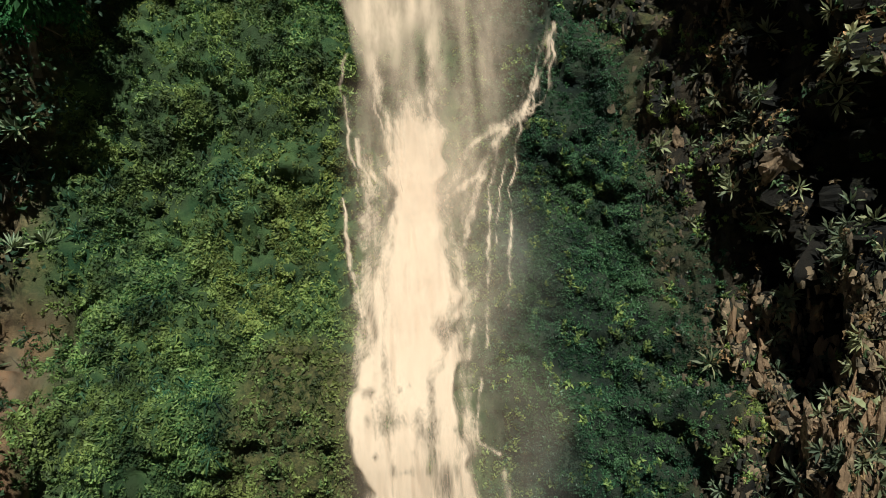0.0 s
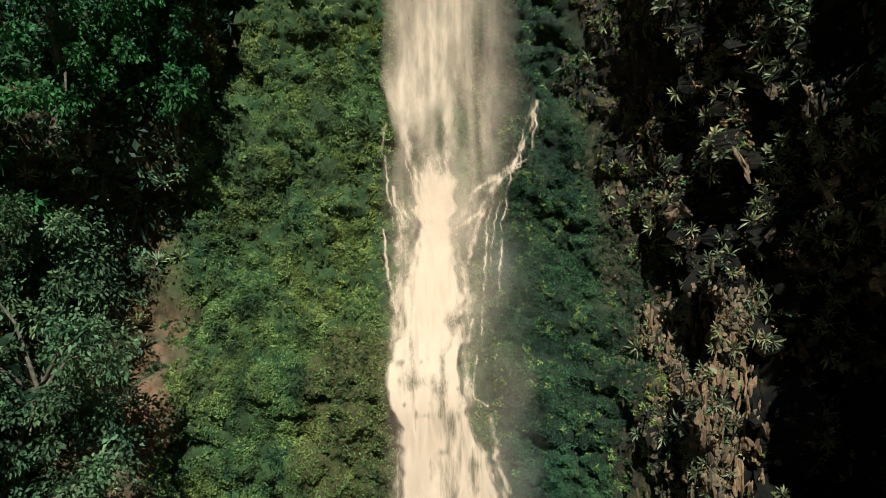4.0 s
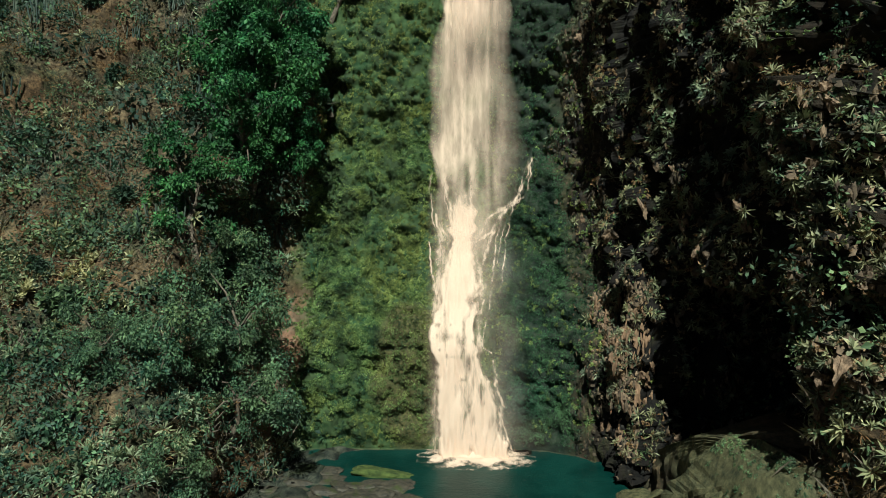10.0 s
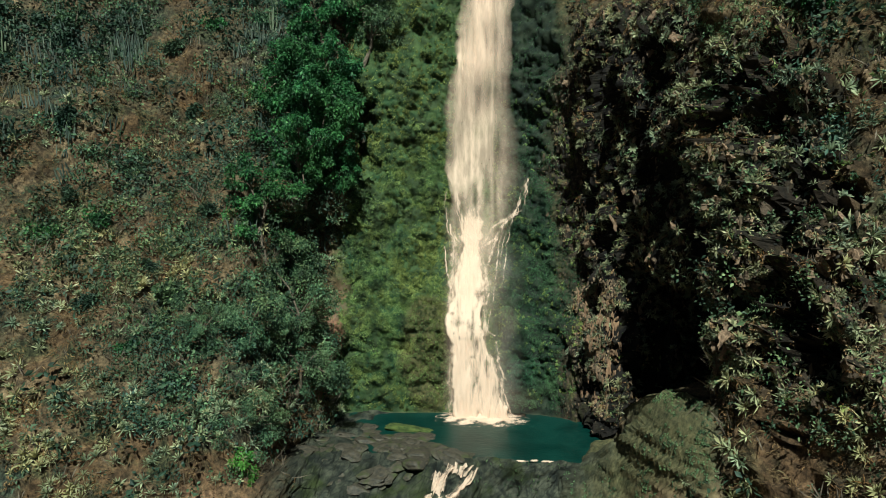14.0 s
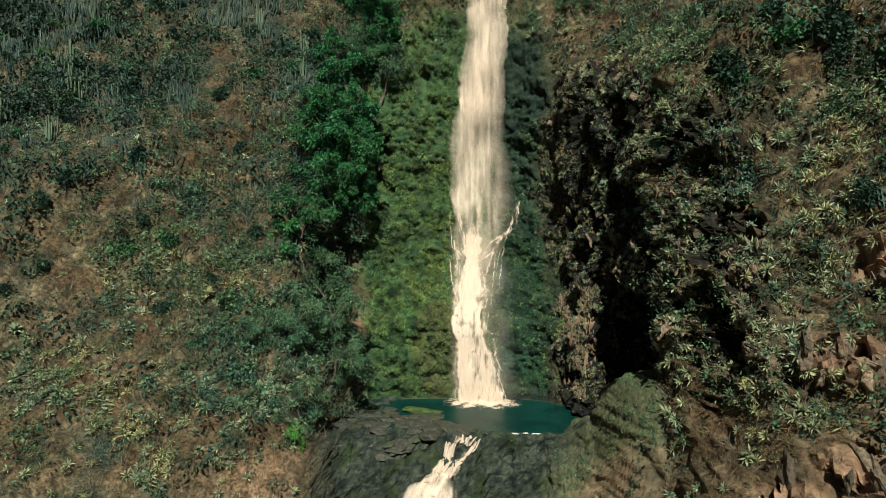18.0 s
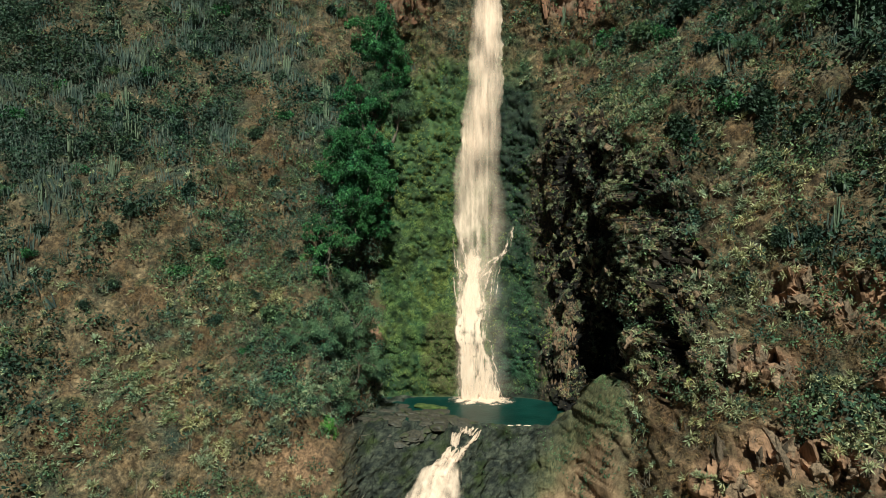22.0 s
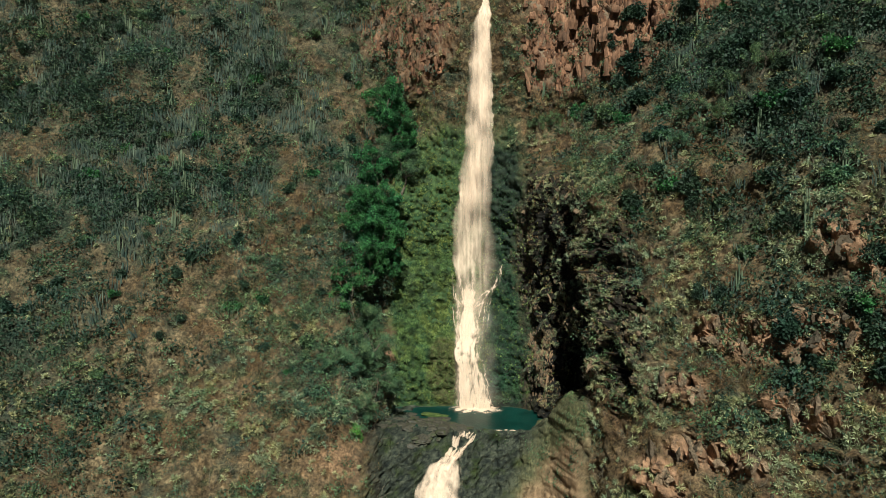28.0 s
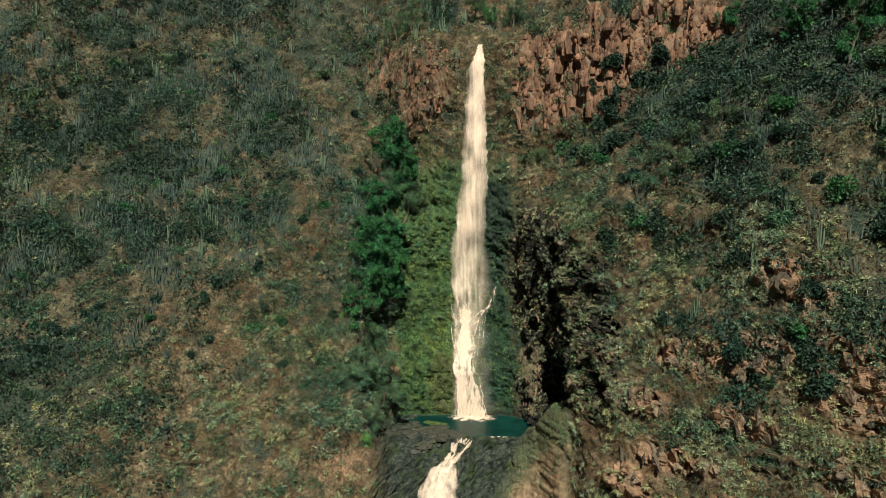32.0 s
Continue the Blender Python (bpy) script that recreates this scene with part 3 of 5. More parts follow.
def water_mat(name, lo, hi, scale, stretch, tint=(0.9, 0.8, 0.72), full=1.0, glow=0.25):
    """White water: streaks of foam, open between them; the mesh's own cover says where it runs thin."""
    m = Mat(name, 0.6, 0.3)
    n = m.noise(scale, 5, 0.62, stretch)
    fine = m.noise(scale * 3.5, 4, 0.65, stretch)
    m.color(m.mix(m.ramp(fine, (0.3, (0, 0, 0)), (0.6, (1, 1, 1))), tuple(0.86 * v for v in tint), tint))
    m.bump(m.math("ADD", n, fine), 0.25, 0.2)
    n2 = m.noise(scale * 0.35, 3, 0.5, stretch)
    a = m.math("ADD", m.math("MULTIPLY", n, 0.6), m.math("ADD", m.math("MULTIPLY", n2, 0.45), m.math("MULTIPLY", fine, 0.4)))
    a = m.math("ADD", m.math("SUBTRACT", a, 0.22), m.math("MULTIPLY", m.math("SUBTRACT", m.attr("cover"), 0.5), 0.85))
    a = m.math("MULTIPLY", m.step(a, lo, hi), full)
    a = m.math("MULTIPLY", a, m.step(m.attr("cover"), 0.0, 0.35))
    tr = m.t.nodes.new("ShaderNodeBsdfTranslucent")
    tr.inputs["Color"].default_value = (*tint, 1)
    body = m.t.nodes.new("ShaderNodeMixShader")
    body.inputs[0].default_value = glow
    m.t.links.new(m.b.outputs[0], body.inputs[1]), m.t.links.new(tr.outputs[0], body.inputs[2])
    clear = m.t.nodes.new("ShaderNodeBsdfTransparent")
    out = m.t.nodes.new("ShaderNodeMixShader")
    m.put(out.inputs[0], a)
    m.t.links.new(clear.outputs[0], out.inputs[1]), m.t.links.new(body.outputs[0], out.inputs[2])
    m.t.links.new(out.outputs[0], m.t.nodes["Material Output"].inputs["Surface"])
    return m.m


FOAM = (0.93, 0.71, 0.55)
W_CORE = water_mat("foam_core", 0.28, 0.98, 2.6, (1.6, 1.6, 0.13), FOAM)
W_THREAD = water_mat("water_thread", 0.3, 0.8, 5.0, (1.5, 1.5, 0.4), FOAM, 0.8)
W_FOAM = water_mat("pool_foam", 0.32, 0.75, 2.4, (1.5, 1.5, 1.5), FOAM)


def mist_mat(name, scale, stretch, soft, full, tint=FOAM):
    """Falling spray: soft, with no hard edges; thicker and thinner drifts within the mesh's own cover."""
    m = Mat(name, 0.8, 0.1)
    m.color(m.mix(m.noise(scale, 3), tint, tuple(0.93 * v for v in tint)))
    n = m.math("ADD", m.math("MULTIPLY", m.noise(scale, 4, 0.55, stretch), 0.78), m.math("MULTIPLY", m.noise(scale * 4, 3, 0.55, stretch), 0.22))
    a = m.math("MULTIPLY", m.attr("cover"), m.math("ADD", 1 - soft, m.math("MULTIPLY", m.step(n, 0.3, 0.7), soft)))
    clear = m.t.nodes.new("ShaderNodeBsdfTransparent")
    out = m.t.nodes.new("ShaderNodeMixShader")
    m.put(out.inputs[0], m.math("MULTIPLY", a, full))
    m.t.links.new(clear.outputs[0], out.inputs[1]), m.t.links.new(m.b.outputs[0], out.inputs[2])
    m.t.links.new(out.outputs[0], m.t.nodes["Material Output"].inputs["Surface"])
    return m.m


W_VEIL = mist_mat("water_veil", 0.9, (1.2, 1.2, 0.26), 0.5, 0.98)
W_SPRAY = mist_mat("spray", 0.3, (1, 1, 0.6), 0.4, 0.08)
W_MIST = mist_mat("drifting_mist", 0.45, (1, 1, 0.7), 0.7, 0.09, (0.82, 0.8, 0.72))
WZ = (-0.1, 0, 7.4, 9.5, 14, 18.5, 21, 26, 40, 58, 60.4)
WY = (0.2, 0.2, 1.1, 2.6, 5.4, 6.9, 7.6, 8.0, 8.5, 10.6, 11.6)
# the dense lower fall: left and right edge by height
CZ_ = (0, 3, 5.7, 6.7, 7.3, 7.9, 8.35, 8.9, 9.4, 10, 10.8, 11.6, 12.2, 12.9, 13.9, 14.7, 16, 17.5)
CL_ = (-2.4, -2.45, -2.55, -2.8, -2.95, -3.05, -3.05, -2.65, -2.4, -2.35, -2.35, -2.4, -2.3, -1.95, -1.55, -1.6, -1.8, -1.8)
CR_ = (2.6, 1.7, 0.85, 0.45, 0.2, 0.15, 0.1, 0.25, 0.45, 0.5, 0.5, 0.5, 0.45, 0.35, 0.1, 0.3, 0.5, 0.3)
# the veil above: left edge, heart and right edge by height
VZ = (13, 14.7, 16.6, 18.6, 20.6, 26, 30, 39.5, 49, 55, 58, 60.4)
VL = (-1.7, -2.1, -2.3, -2.6, -2.9, -2.8, -2.1, -0.9, -0.5, -0.2, 0.7, 1.7)
VM = (-0.3, -0.5, -0.7, -0.7, -0.6, -0.5, 0.0, 1.0, 1.2, 1.3, 1.6, 2.1)
VR = (1.6, 2.2, 2.9, 3.5, 3.7, 2.8, 2.5, 2.9, 2.7, 2.6, 2.6, 2.5)
# bare rock showing through the water: x, z, half width, half height
HOLES = ((-1.7, 13.1, 0.26, 0.75), (0.6, 13.0, 0.2, 0.7), (-2.4, 8.5, 0.14, 0.17), (-2.4, 7.9, 0.12, 0.2), (-1.6, 7.75, 0.3, 0.36), (-0.9, 7.6, 0.32, 0.6), (-0.6, 8.6, 0.2, 0.45), (-0.2, 9.9, 0.16, 0.6), (0.15, 10.6, 0.12, 0.6), (-1.7, 6.6, 0.1, 0.22), (-0.35, 6.2, 0.3, 0.7), (0.1, 8.4, 0.15, 0.35), (-2.2, 7.0, 0.1, 0.14), (-1.2, 8.6, 0.1, 0.1), (-1.2, 4.6, 0.15, 0.4), (0.5, 4.2, 0.2, 0.6), (-0.5, 2.8, 0.15, 0.5), (1.2, 2.4, 0.2, 0.5), (-1.7, 3.0, 0.12, 0.4))
# strands of water: half width, then x and z along the way
STRANDS = (
    (0.24, ((0.1, 22.0), (0.2, 19.5), (0.0, 17.5), (-0.3, 15.2))),
    (0.2, ((-1.9, 18.6), (-1.8, 17.0), (-1.2, 15.6), (-0.6, 14.4))),
    (0.07, ((4.4, 19.4), (4.3, 18.0), (3.9, 17.0), (3.2, 16.6))),
    (0.07, ((3.0, 16.4), (2.6, 14.6), (2.3, 12.6), (2.0, 10.4))),
    (0.07, ((2.2, 15.6), (1.7, 13.6), (1.5, 11.6), (1.1, 9.4))),
    (0.17, ((-1.6, 20.6), (-1.8, 19.3), (-1.9, 18.0), (-1.9, 17.0), (-1.7, 16.1), (-1.4, 15.0))),
    (0.08, ((-2.1, 18.5), (-2.3, 18.8), (-2.8, 18.7), (-3.0, 18.1), (-3.1, 17.6), (-2.9, 17.0), (-2.8, 16.1), (-2.7, 14.9), (-2.5, 14.0))),
    (0.12, ((-2.5, 15.7), (-2.5, 14.9), (-2.2, 14.5), (-2.1, 14.2), (-2.1, 13.4), (-2.1, 12.7), (-2.0, 12.2), (-2.0, 11.6), (-2.2, 10.3), (-2.5, 8.9))),
    (0.20, ((-2.1, 14.6), (-1.7, 14.2), (-1.3, 14.0), (-0.7, 13.9))),
    (0.07, ((-3.0, 13.8), (-2.9, 13.3), (-2.8, 12.3), (-2.8, 11.6), (-2.6, 10.8), (-2.5, 10.2), (-2.4, 9.6))),
    (0.2, ((4.6, 19.8), (4.2, 19.2), (4.0, 18.2), (3.5, 17.3), (3.0, 16.5), (2.4, 16.0), (2.0, 15.3), (1.5, 14.5), (0.9, 14.1), (0.3, 13.8))),
    (0.08, ((3.9, 19.0), (3.6, 17.5), (3.6, 16.6), (3.0, 16.5))),
    (0.22, ((3.0, 16.5), (2.0, 16.0), (1.2, 15.4), (0.8, 14.6), (0.3, 14.0))),
    (0.16, ((1.9, 14.8), (1.4, 14.1), (1.1, 13.4), (0.8, 12.2), (0.6, 11.8), (0.4, 11.4), (-0.3, 10.7), (-0.7, 10.1))),
    (0.06, ((2.4, 15.0), (2.1, 14.1), (1.9, 13.3), (1.8, 12.3))),
    (0.08, ((0.5, 11.2), (0.3, 10.5), (0.5, 9.9), (0.6, 9.4))),
    (0.17, ((0.8, 10.0), (0.6, 9.2), (0.0, 8.8), (-0.5, 8.1))),
    (0.11, ((1.0, 8.8), (0.6, 8.7), (0.3, 8.3), (0.1, 7.8), (0.0, 7.1), (0.3, 6.4), (0.6, 5.7), (1.3, 4.0), (2.2, 1.5), (2.6, 0.1))),
    (0.07, ((0.9, 8.6), (0.7, 8.1), (0.6, 7.3), (0.7, 7.0), (1.3, 6.7))),
    (0.10, ((1.3, 6.2), (1.4, 5.6), (1.5, 4.6), (2.0, 3.2))))


def sheet_y(x, z):
    return sum(np.minimum(np.interp(z + d, WZ, WY) - 0.35, y_wall(x, z + d) - 0.55) for d in (-0.8, -0.4, 0, 0.4, 0.8)) / 5


def strand_cover(x, z):
    """How much water runs at x, z in the narrow strands."""
    out = np.zeros(np.broadcast(x, z).shape)
    for w, pts in STRANDS:
        pts = np.array(pts)
        wx = x + 0.10 * vnoise(x * 0.4, z * 0, z * 1.5, int(100 * w) + len(pts)) + 0.05 * vnoise(x * 2, z * 0, z * 4.5, 5)
        best = np.full(out.shape, 99.0)
        for (x0, z0), (x1, z1) in zip(pts[:-1], pts[1:]):
            dx, dz = x1 - x0, z1 - z0
            t = np.clip(((wx - x0) * dx + (z - z0) * dz) / (dx * dx + dz * dz), 0, 1)
            best = np.minimum(best, np.hypot(wx - x0 - t * dx, z - z0 - t * dz))
        thick = 1.2 * w * (0.8 + 0.5 * vnoise(x * 0.5, z * 0, z * 1.1, len(pts) + 31))
        out = np.maximum(out, np.exp(-(best / thick) ** 2) * (0.72 + 0.26 * vnoise(x * 2, z * 0, z * 2.5, 17)))
        out = np.maximum(out, 0.36 * np.exp(-(best / (3.0 * w)) ** 2))
    return out


waterfall = tagged(new("waterfall"), "tall cream-white waterfall dropping over mossy shelves into a pool", "waterfall")
fz = np.linspace(21.5, -0.05, 300)[:, None]
fx = np.linspace(-4.2, 5.2, 210)[None] + 0 * fz
fz = fz + 0 * fx
edge_l, edge_r = np.interp(fz, CZ_, CL_), np.interp(fz, CZ_, CR_)
rag = 0.22 * vnoise(fx * 0, fz * 0 + 2.0, fz * 1.3, 61) + 0.12 * vnoise(fx * 3, fz * 0, fz * 3.5, 62)
core = sstep(-0.2, 0.35, fx - edge_l + rag) * sstep(-0.2, 0.35, edge_r - fx + rag) * sstep(19.5, 13.6, fz + 0.8 * vnoise(fx * 1.5, fz * 0, fz * 0.5, 63))
core = core * (1.1 + 0.22 * vnoise(fx * 1.6, fz * 0, fz * 0.35, 64) + 0.24 * vnoise(fx * 4.5, fz * 0, fz * 0.8, 65))
bright = np.exp(-(((fx + 0.4 + 0.12 * (14 - fz)) / 0.75) ** 2)) * (1 - sstep(15.5, 17, fz))
apron = sstep(-0.3, 0.3, fx - np.interp(fz, (6, 8.5, 12, 16), (-2.8, -2.9, -2.7, -2.5)) + rag) * sstep(-0.3, 0.5, np.interp(fz, (0, 4, 6, 8.8, 10, 12, 14, 16), (2.8, 1.8, 0.9, 0.7, 0.9, 1.3, 1.7, 2.4)) - fx + rag) * sstep(17.5, 14, fz)
cover = np.maximum(np.maximum(core + 0.35 * bright * core, strand_cover(fx, fz)), apron * (0.57 + 0.26 * vnoise(fx * 2.2, fz * 0, fz * 0.4, 66)))
for hx, hz, rx, rz in HOLES:
    wig = 0.6 * vnoise(fx * 4, fz * 0, fz * 2.0, 67)
    cover = cover * (1 - 0.48 * np.exp(-((((fx - hx) / rx) ** 2 + ((fz - hz) / rz) ** 2) * (0.7 + wig))))
# fibres: narrow dark gaps that lean with the water, fewest along the bright middle
lean = fx * 4.6 + 1.6 * vnoise(fx * 0.8, fz * 0, fz * 0.45, 58)
gaps = sstep(0.15, 0.6, vnoise(lean, fz * 0, fz * 0.5, 59)) + 0.7 * sstep(0.2, 0.6, vnoise(lean * 1.9, fz * 0 + 3, fz * 0.9, 60))
cover = cover * (1 - 0.26 * np.clip(gaps, 0, 1) * (1 - 0.75 * bright))
fy = sheet_y(fx, fz) - 0.35 * np.clip(core, 0, 1) + 0.16 * vnoise(fx * 1.1, fz * 0, fz * 0.4, 68) + 0.08 * vnoise(fx * 4, fz * 0, fz * 0.9, 69)
part("water_sheet", sheet("water_sheet", fx, fy, fz, W_CORE, True, {"cover": np.clip(cover * sstep(21.4, 19.0, fz), 0, 1.2)}), waterfall, "dense white falling water broken into strands")
vz = np.linspace(60.4, 13, 380)[:, None]
va = np.linspace(-1, 1, 90)[None]
vl, vm, vr = (np.interp(vz, VZ, q) for q in (VL, VM, VR))
vx = np.where(va < 0, vm + (vm - vl) * va * 1.15, vm + (vr - vm) * va * 1.1) + 0.22 * vnoise(va * 3, vz * 0, vz * 0.5, 71) + 0.14 * vnoise(va * 6, vz * 0, vz * 1.7, 70)
dens = np.where(va < 0, 1 - np.abs(va) ** 3.0, (1 - np.clip(va, 0, 1)) ** np.interp(vz, (20, 30, 40), (1.1, 0.7, 0.35)))
dens = dens * np.interp(vz, (13, 14.5, 17, 20, 24, 30, 60), (0.0, 0.8, 0.8, 0.82, 0.95, 1.05, 1.05))
dens = dens * (0.78 + 0.42 * vnoise(vx * 0.6, vz * 0, vz * 0.4, 76) + 0.3 * vnoise(vx * 0.9, vz * 0, vz * 0.13, 72) + 0.28 * vnoise(vx * 3.4, vz * 0, vz * 0.22, 73))
for hx, hz, rx, rz in ((-0.5, 19.0, 0.4, 0.9), (-0.3, 17.8, 0.3, 0.9), (0.9, 18.5, 0.5, 1.5), (1.6, 23, 0.5, 2.0)):
    dens = dens - 0.3 * np.exp(-(((vx - hx) / rx) ** 2 + ((vz - hz) / rz) ** 2))
vy = sheet_y(vx, vz + 0 * vx) - np.interp(vz, (13, 20, 30, 50, 58, 60.4), (0.7, 0.6, 0.8, 0.7, 0.4, 0.25)) + 0.2 * vnoise(vx * 0.9, vz * 0, vz * 0.2, 74)
part("water_veil", sheet("water_veil", vx, vy, vz + 0 * vx, W_VEIL, True, {"cover": np.clip(dens, 0, 1)}), waterfall, "thin drifting veil of falling spray")
hi_ = vz[:, 0] > 21.5
part("water_veil", sheet("water_veil", (vm + 0.75 * (vx - vm) + 0.2 * vnoise(va * 2, vz * 0, vz * 0.3, 75))[hi_], (vy - 0.5)[hi_], (vz + 0 * vx)[hi_], W_VEIL, True, {"cover": np.clip(dens * 0.75 * sstep(22, 34, vz), 0, 1)[hi_]}), waterfall)


az = np.linspace(18.5, 0.5, 150)[:, None]
ax_ = np.linspace(-3.4, 4.2, 60)[None] + 0 * az
az = az + 0 * ax_
haze = sstep(-3.3, -2.0, ax_) * (1 - sstep(0.4, 3.2, ax_ + 0.5 * vnoise(ax_, az * 0, az * 0.5, 77))) * sstep(18.3, 15.5, az) * sstep(0.5, 3.0, az)
haze = haze * (0.2 + 0.16 * vnoise(ax_ * 0.7, az * 0, az * 0.25, 78))
part("water_veil", sheet("water_veil", ax_, sheet_y(ax_, az) - 0.9, az, W_VEIL, True, {"cover": np.clip(haze, 0, 1)}), waterfall, "soft haze of spray round the lower fall")


def spray(x, y, z, rx, rz, seed, parent, ry=1.2, mat=W_SPRAY):
    a, b = np.meshgrid(np.linspace(-1, 1, 16), np.linspace(-1, 1, 16))
    r = np.clip(1 - np.hypot(a, b), 0, 1)
    bump = 0.4 * vnoise(a * 2, b * 2, a * 0, seed)
    part("spray", sheet("spray", x + rx * a, y + ry * (1 - r + bump), z + rz * b, mat, True, {"cover": np.clip(sstep(0, 1, r * 1.3), 0, 1)}), parent, "thin drifting spray")


for i, (x, y, z, rx, rz) in enumerate(((1.0, -1.4, 1.2, 4.6, 2.6),)):
    spray(x, y, z, rx, rz, 60 + i, waterfall)
spray(2.2, -0.6, 4.4, 1.7, 4.4, 63, waterfall, 0.8, W_MIST)
spray(2.2, 3.0, 11.0, 2.2, 4.0, 64, waterfall, 0.8, W_MIST)


def foam(name, x0, y0, rx, ry, seed, parent, label=""):
    a, b = np.meshgrid(np.linspace(-1, 1, 40), np.linspace(-1, 1, 30))
    r = np.hypot(a, b)
    z = 0.02 + min(1.0, 0.6 * ry) * np.clip(1 - r, 0, 1) * (0.25 + 0.35 * vnoise(a * 6, b * 6, a * 0, seed)) + 0.05 * vnoise(a * 14, b * 14, a * 0, seed + 1)
    part(name, sheet(name, x0 + rx * a, y0 + ry * b, z - 0.05, W_FOAM, True, {"cover": np.clip(1.3 - r + 0.25 * vnoise(a * 7, b * 7, a * 0, seed + 2), 0, 1)}), parent, label)


foam("foam", 0.2, -0.2, 3.9, 2.1, 71, waterfall, "churning white foam on the pool")
cascade = tagged(new("lower_cascade"), "white water spilling over the rock lip below the pool", "waterfall")


def cascade_run(pts, w, seed, mat, lift=0.35):
    pts = np.array(pts, float)
    t = np.concatenate([[0], np.cumsum(np.linalg.norm(np.diff(pts, axis=0), axis=1))])
    s = np.linspace(0, t[-1], 60)
    x, z = np.interp(s, t, pts[:, 0])[:, None], np.interp(s, t, pts[:, 1])[:, None]
    wv = np.interp(s, t, w)[:, None]
    a = np.linspace(-1, 1, 20)[None]
    X = x + wv * a + 0.1 * vnoise(a * 5, s[:, None] * 2, 0 * x, seed)
    Z = z + 0.12 * vnoise(a * 6, s[:, None] * 3, 0 * x, seed + 1) + 0 * X
    zl, yl_ = lip(X)
    Y = ledge(X, Z - zl, yl_) - lift - 0.3 * (1 - a * a) + 0.15 * vnoise(a * 6, s[:, None] * 2, 0 * x, seed + 2)
    cov = (1 - np.abs(a) ** 3) * 0.72 + 0 * X + 0.4 * vnoise(a * 8, s[:, None] * 0.5, 0 * x, seed + 9) + 0.3 * vnoise(a * 5, s[:, None] * 1.2, 0 * x, seed + 3)
    part("water_sheet", sheet("water_sheet", X, Y, Z, mat, True, {"cover": np.clip(cov, 0, 1)}), cascade)


cascade_run(((-2.4, -0.1), (-3.0, -0.7), (-3.3, -1.4), (-4.0, -2.3)), (0.45, 0.5, 0.6, 0.9), 81, W_THREAD, 0.6)
cascade_run(((-0.9, -0.3), (-1.6, -0.9), (-2.6, -1.5), (-3.4, -2.4)), (0.5, 0.4, 0.4, 0.6), 82, W_THREAD, 0.6)
cascade_run(((-3.3, -0.4), (-3.6, -1.2), (-4.2, -2.0)), (0.35, 0.45, 0.8), 86, W_THREAD, 0.6)
cascade_run(((-3.7, -1.8), (-4.7, -3.0), (-5.4, -5.4), (-5.7, -12)), (0.8, 1.9, 2.8, 3.1), 83, W_CORE, 0.6)
cascade_run(((-3.7, -2.0), (-4.7, -3.1), (-5.4, -5.4), (-5.7, -12)), (0.9, 2.0, 2.9, 3.2), 84, W_VEIL, 1.0)
cascade_run(((-1.5, 0.0), (-1.9, -0.5)), (0.9, 0.6), 85, W_THREAD, 0.5)
for x, r in ((2.4, 0.6), (3.4, 0.3), (4.3, 0.5)):
    foam("foam", x, lip(np.array([x]))[1][0] + 0.45, r, 0.16, int(x * 10), cascade, "thin line of foam along the lip")

# ---- rocks ----
stone = Mat("boulder_stone", 0.6, 0.35)
stone.color(stone.mix(stone.ramp(stone.noise(1.2, 5), (0.52, (0, 0, 0)), (0.68, (1, 1, 1))), stone.ramp(stone.noise(4, 6, 0.7), (0.3, (0.012, 0.014, 0.013)), (0.7, (0.088, 0.075, 0.053))), (0.045, 0.055, 0.018))).bump(stone.noise(14, 5, 0.7), 0.6, 0.05)
moss_rock = Mat("moss_rock", 0.95)
moss_rock.color(moss_rock.ramp(moss_rock.noise(3, 5), (0.3, (0.02, 0.035, 0.01)), (0.7, (0.10, 0.13, 0.03)))).bump(moss_rock.noise(20), 0.8, 0.05)


def rock_mesh(name, seed, material, cut=0.62):
    bm = bmesh.new()
    bmesh.ops.create_icosphere(bm, subdivisions=4, radius=1)
    rng = np.random.default_rng(seed)
    co = np.array([v.co for v in bm.verts])
    for _ in range(9):
        d = unit(rng.normal(size=3))
        h = rng.uniform(cut - 0.15, cut + 0.15)
        over = np.maximum(co @ d - h, 0)
        co -= over[:, None] * d * 0.9
    co *= (1 + 0.22 * fbm(co[:, 0] * 1.5 + seed, co[:, 1] * 1.5, co[:, 2] * 1.5, 4, seed))[:, None]
    for v, q in zip(bm.verts, co):
        v.co = q
    me = bpy.data.meshes.new(name)
    bm.to_mesh(me)
    bm.free()
    me.polygons.foreach_set("use_smooth", np.full(len(me.polygons), True))
    me.materials.append(material)
    return me


rocks = [rock_mesh("boulder", 200 + k, stone.m) for k in range(5)]
rngb = np.random.default_rng(9)
for i in range(58):
    x, k = rngb.uniform(-13.2, -1.2), rngb.random()
    zl_, yl_ = (float(q[0]) for q in lip(np.array([x])))
    if abs(x + 2.3) < 1.3 and k > 0.35:
        continue
    down = 2.6 * max(k - 0.45, 0)
    y = float(ledge(np.array([x]), np.array([-down]), yl_)[0]) + (2.8 * (0.45 - k) if k < 0.45 else -0.1)
    r = 0.35 + 1.0 * rngb.random() ** 1.6
    o = tagged(new("boulder", rocks[i % 5]), "dark wet worn slab of rock at the pool's lip", "rock", "boulders by the pool")
    o.matrix_world = pose(x, y, zl_ - down - 0.12, rngb.uniform(-4, 22), rngb.uniform(-16, 16), rngb.uniform(-50, 50)) @ Matrix.Diagonal((r * rngb.uniform(1.0, 1.7), r, r * rngb.uniform(0.3, 0.55), 1))
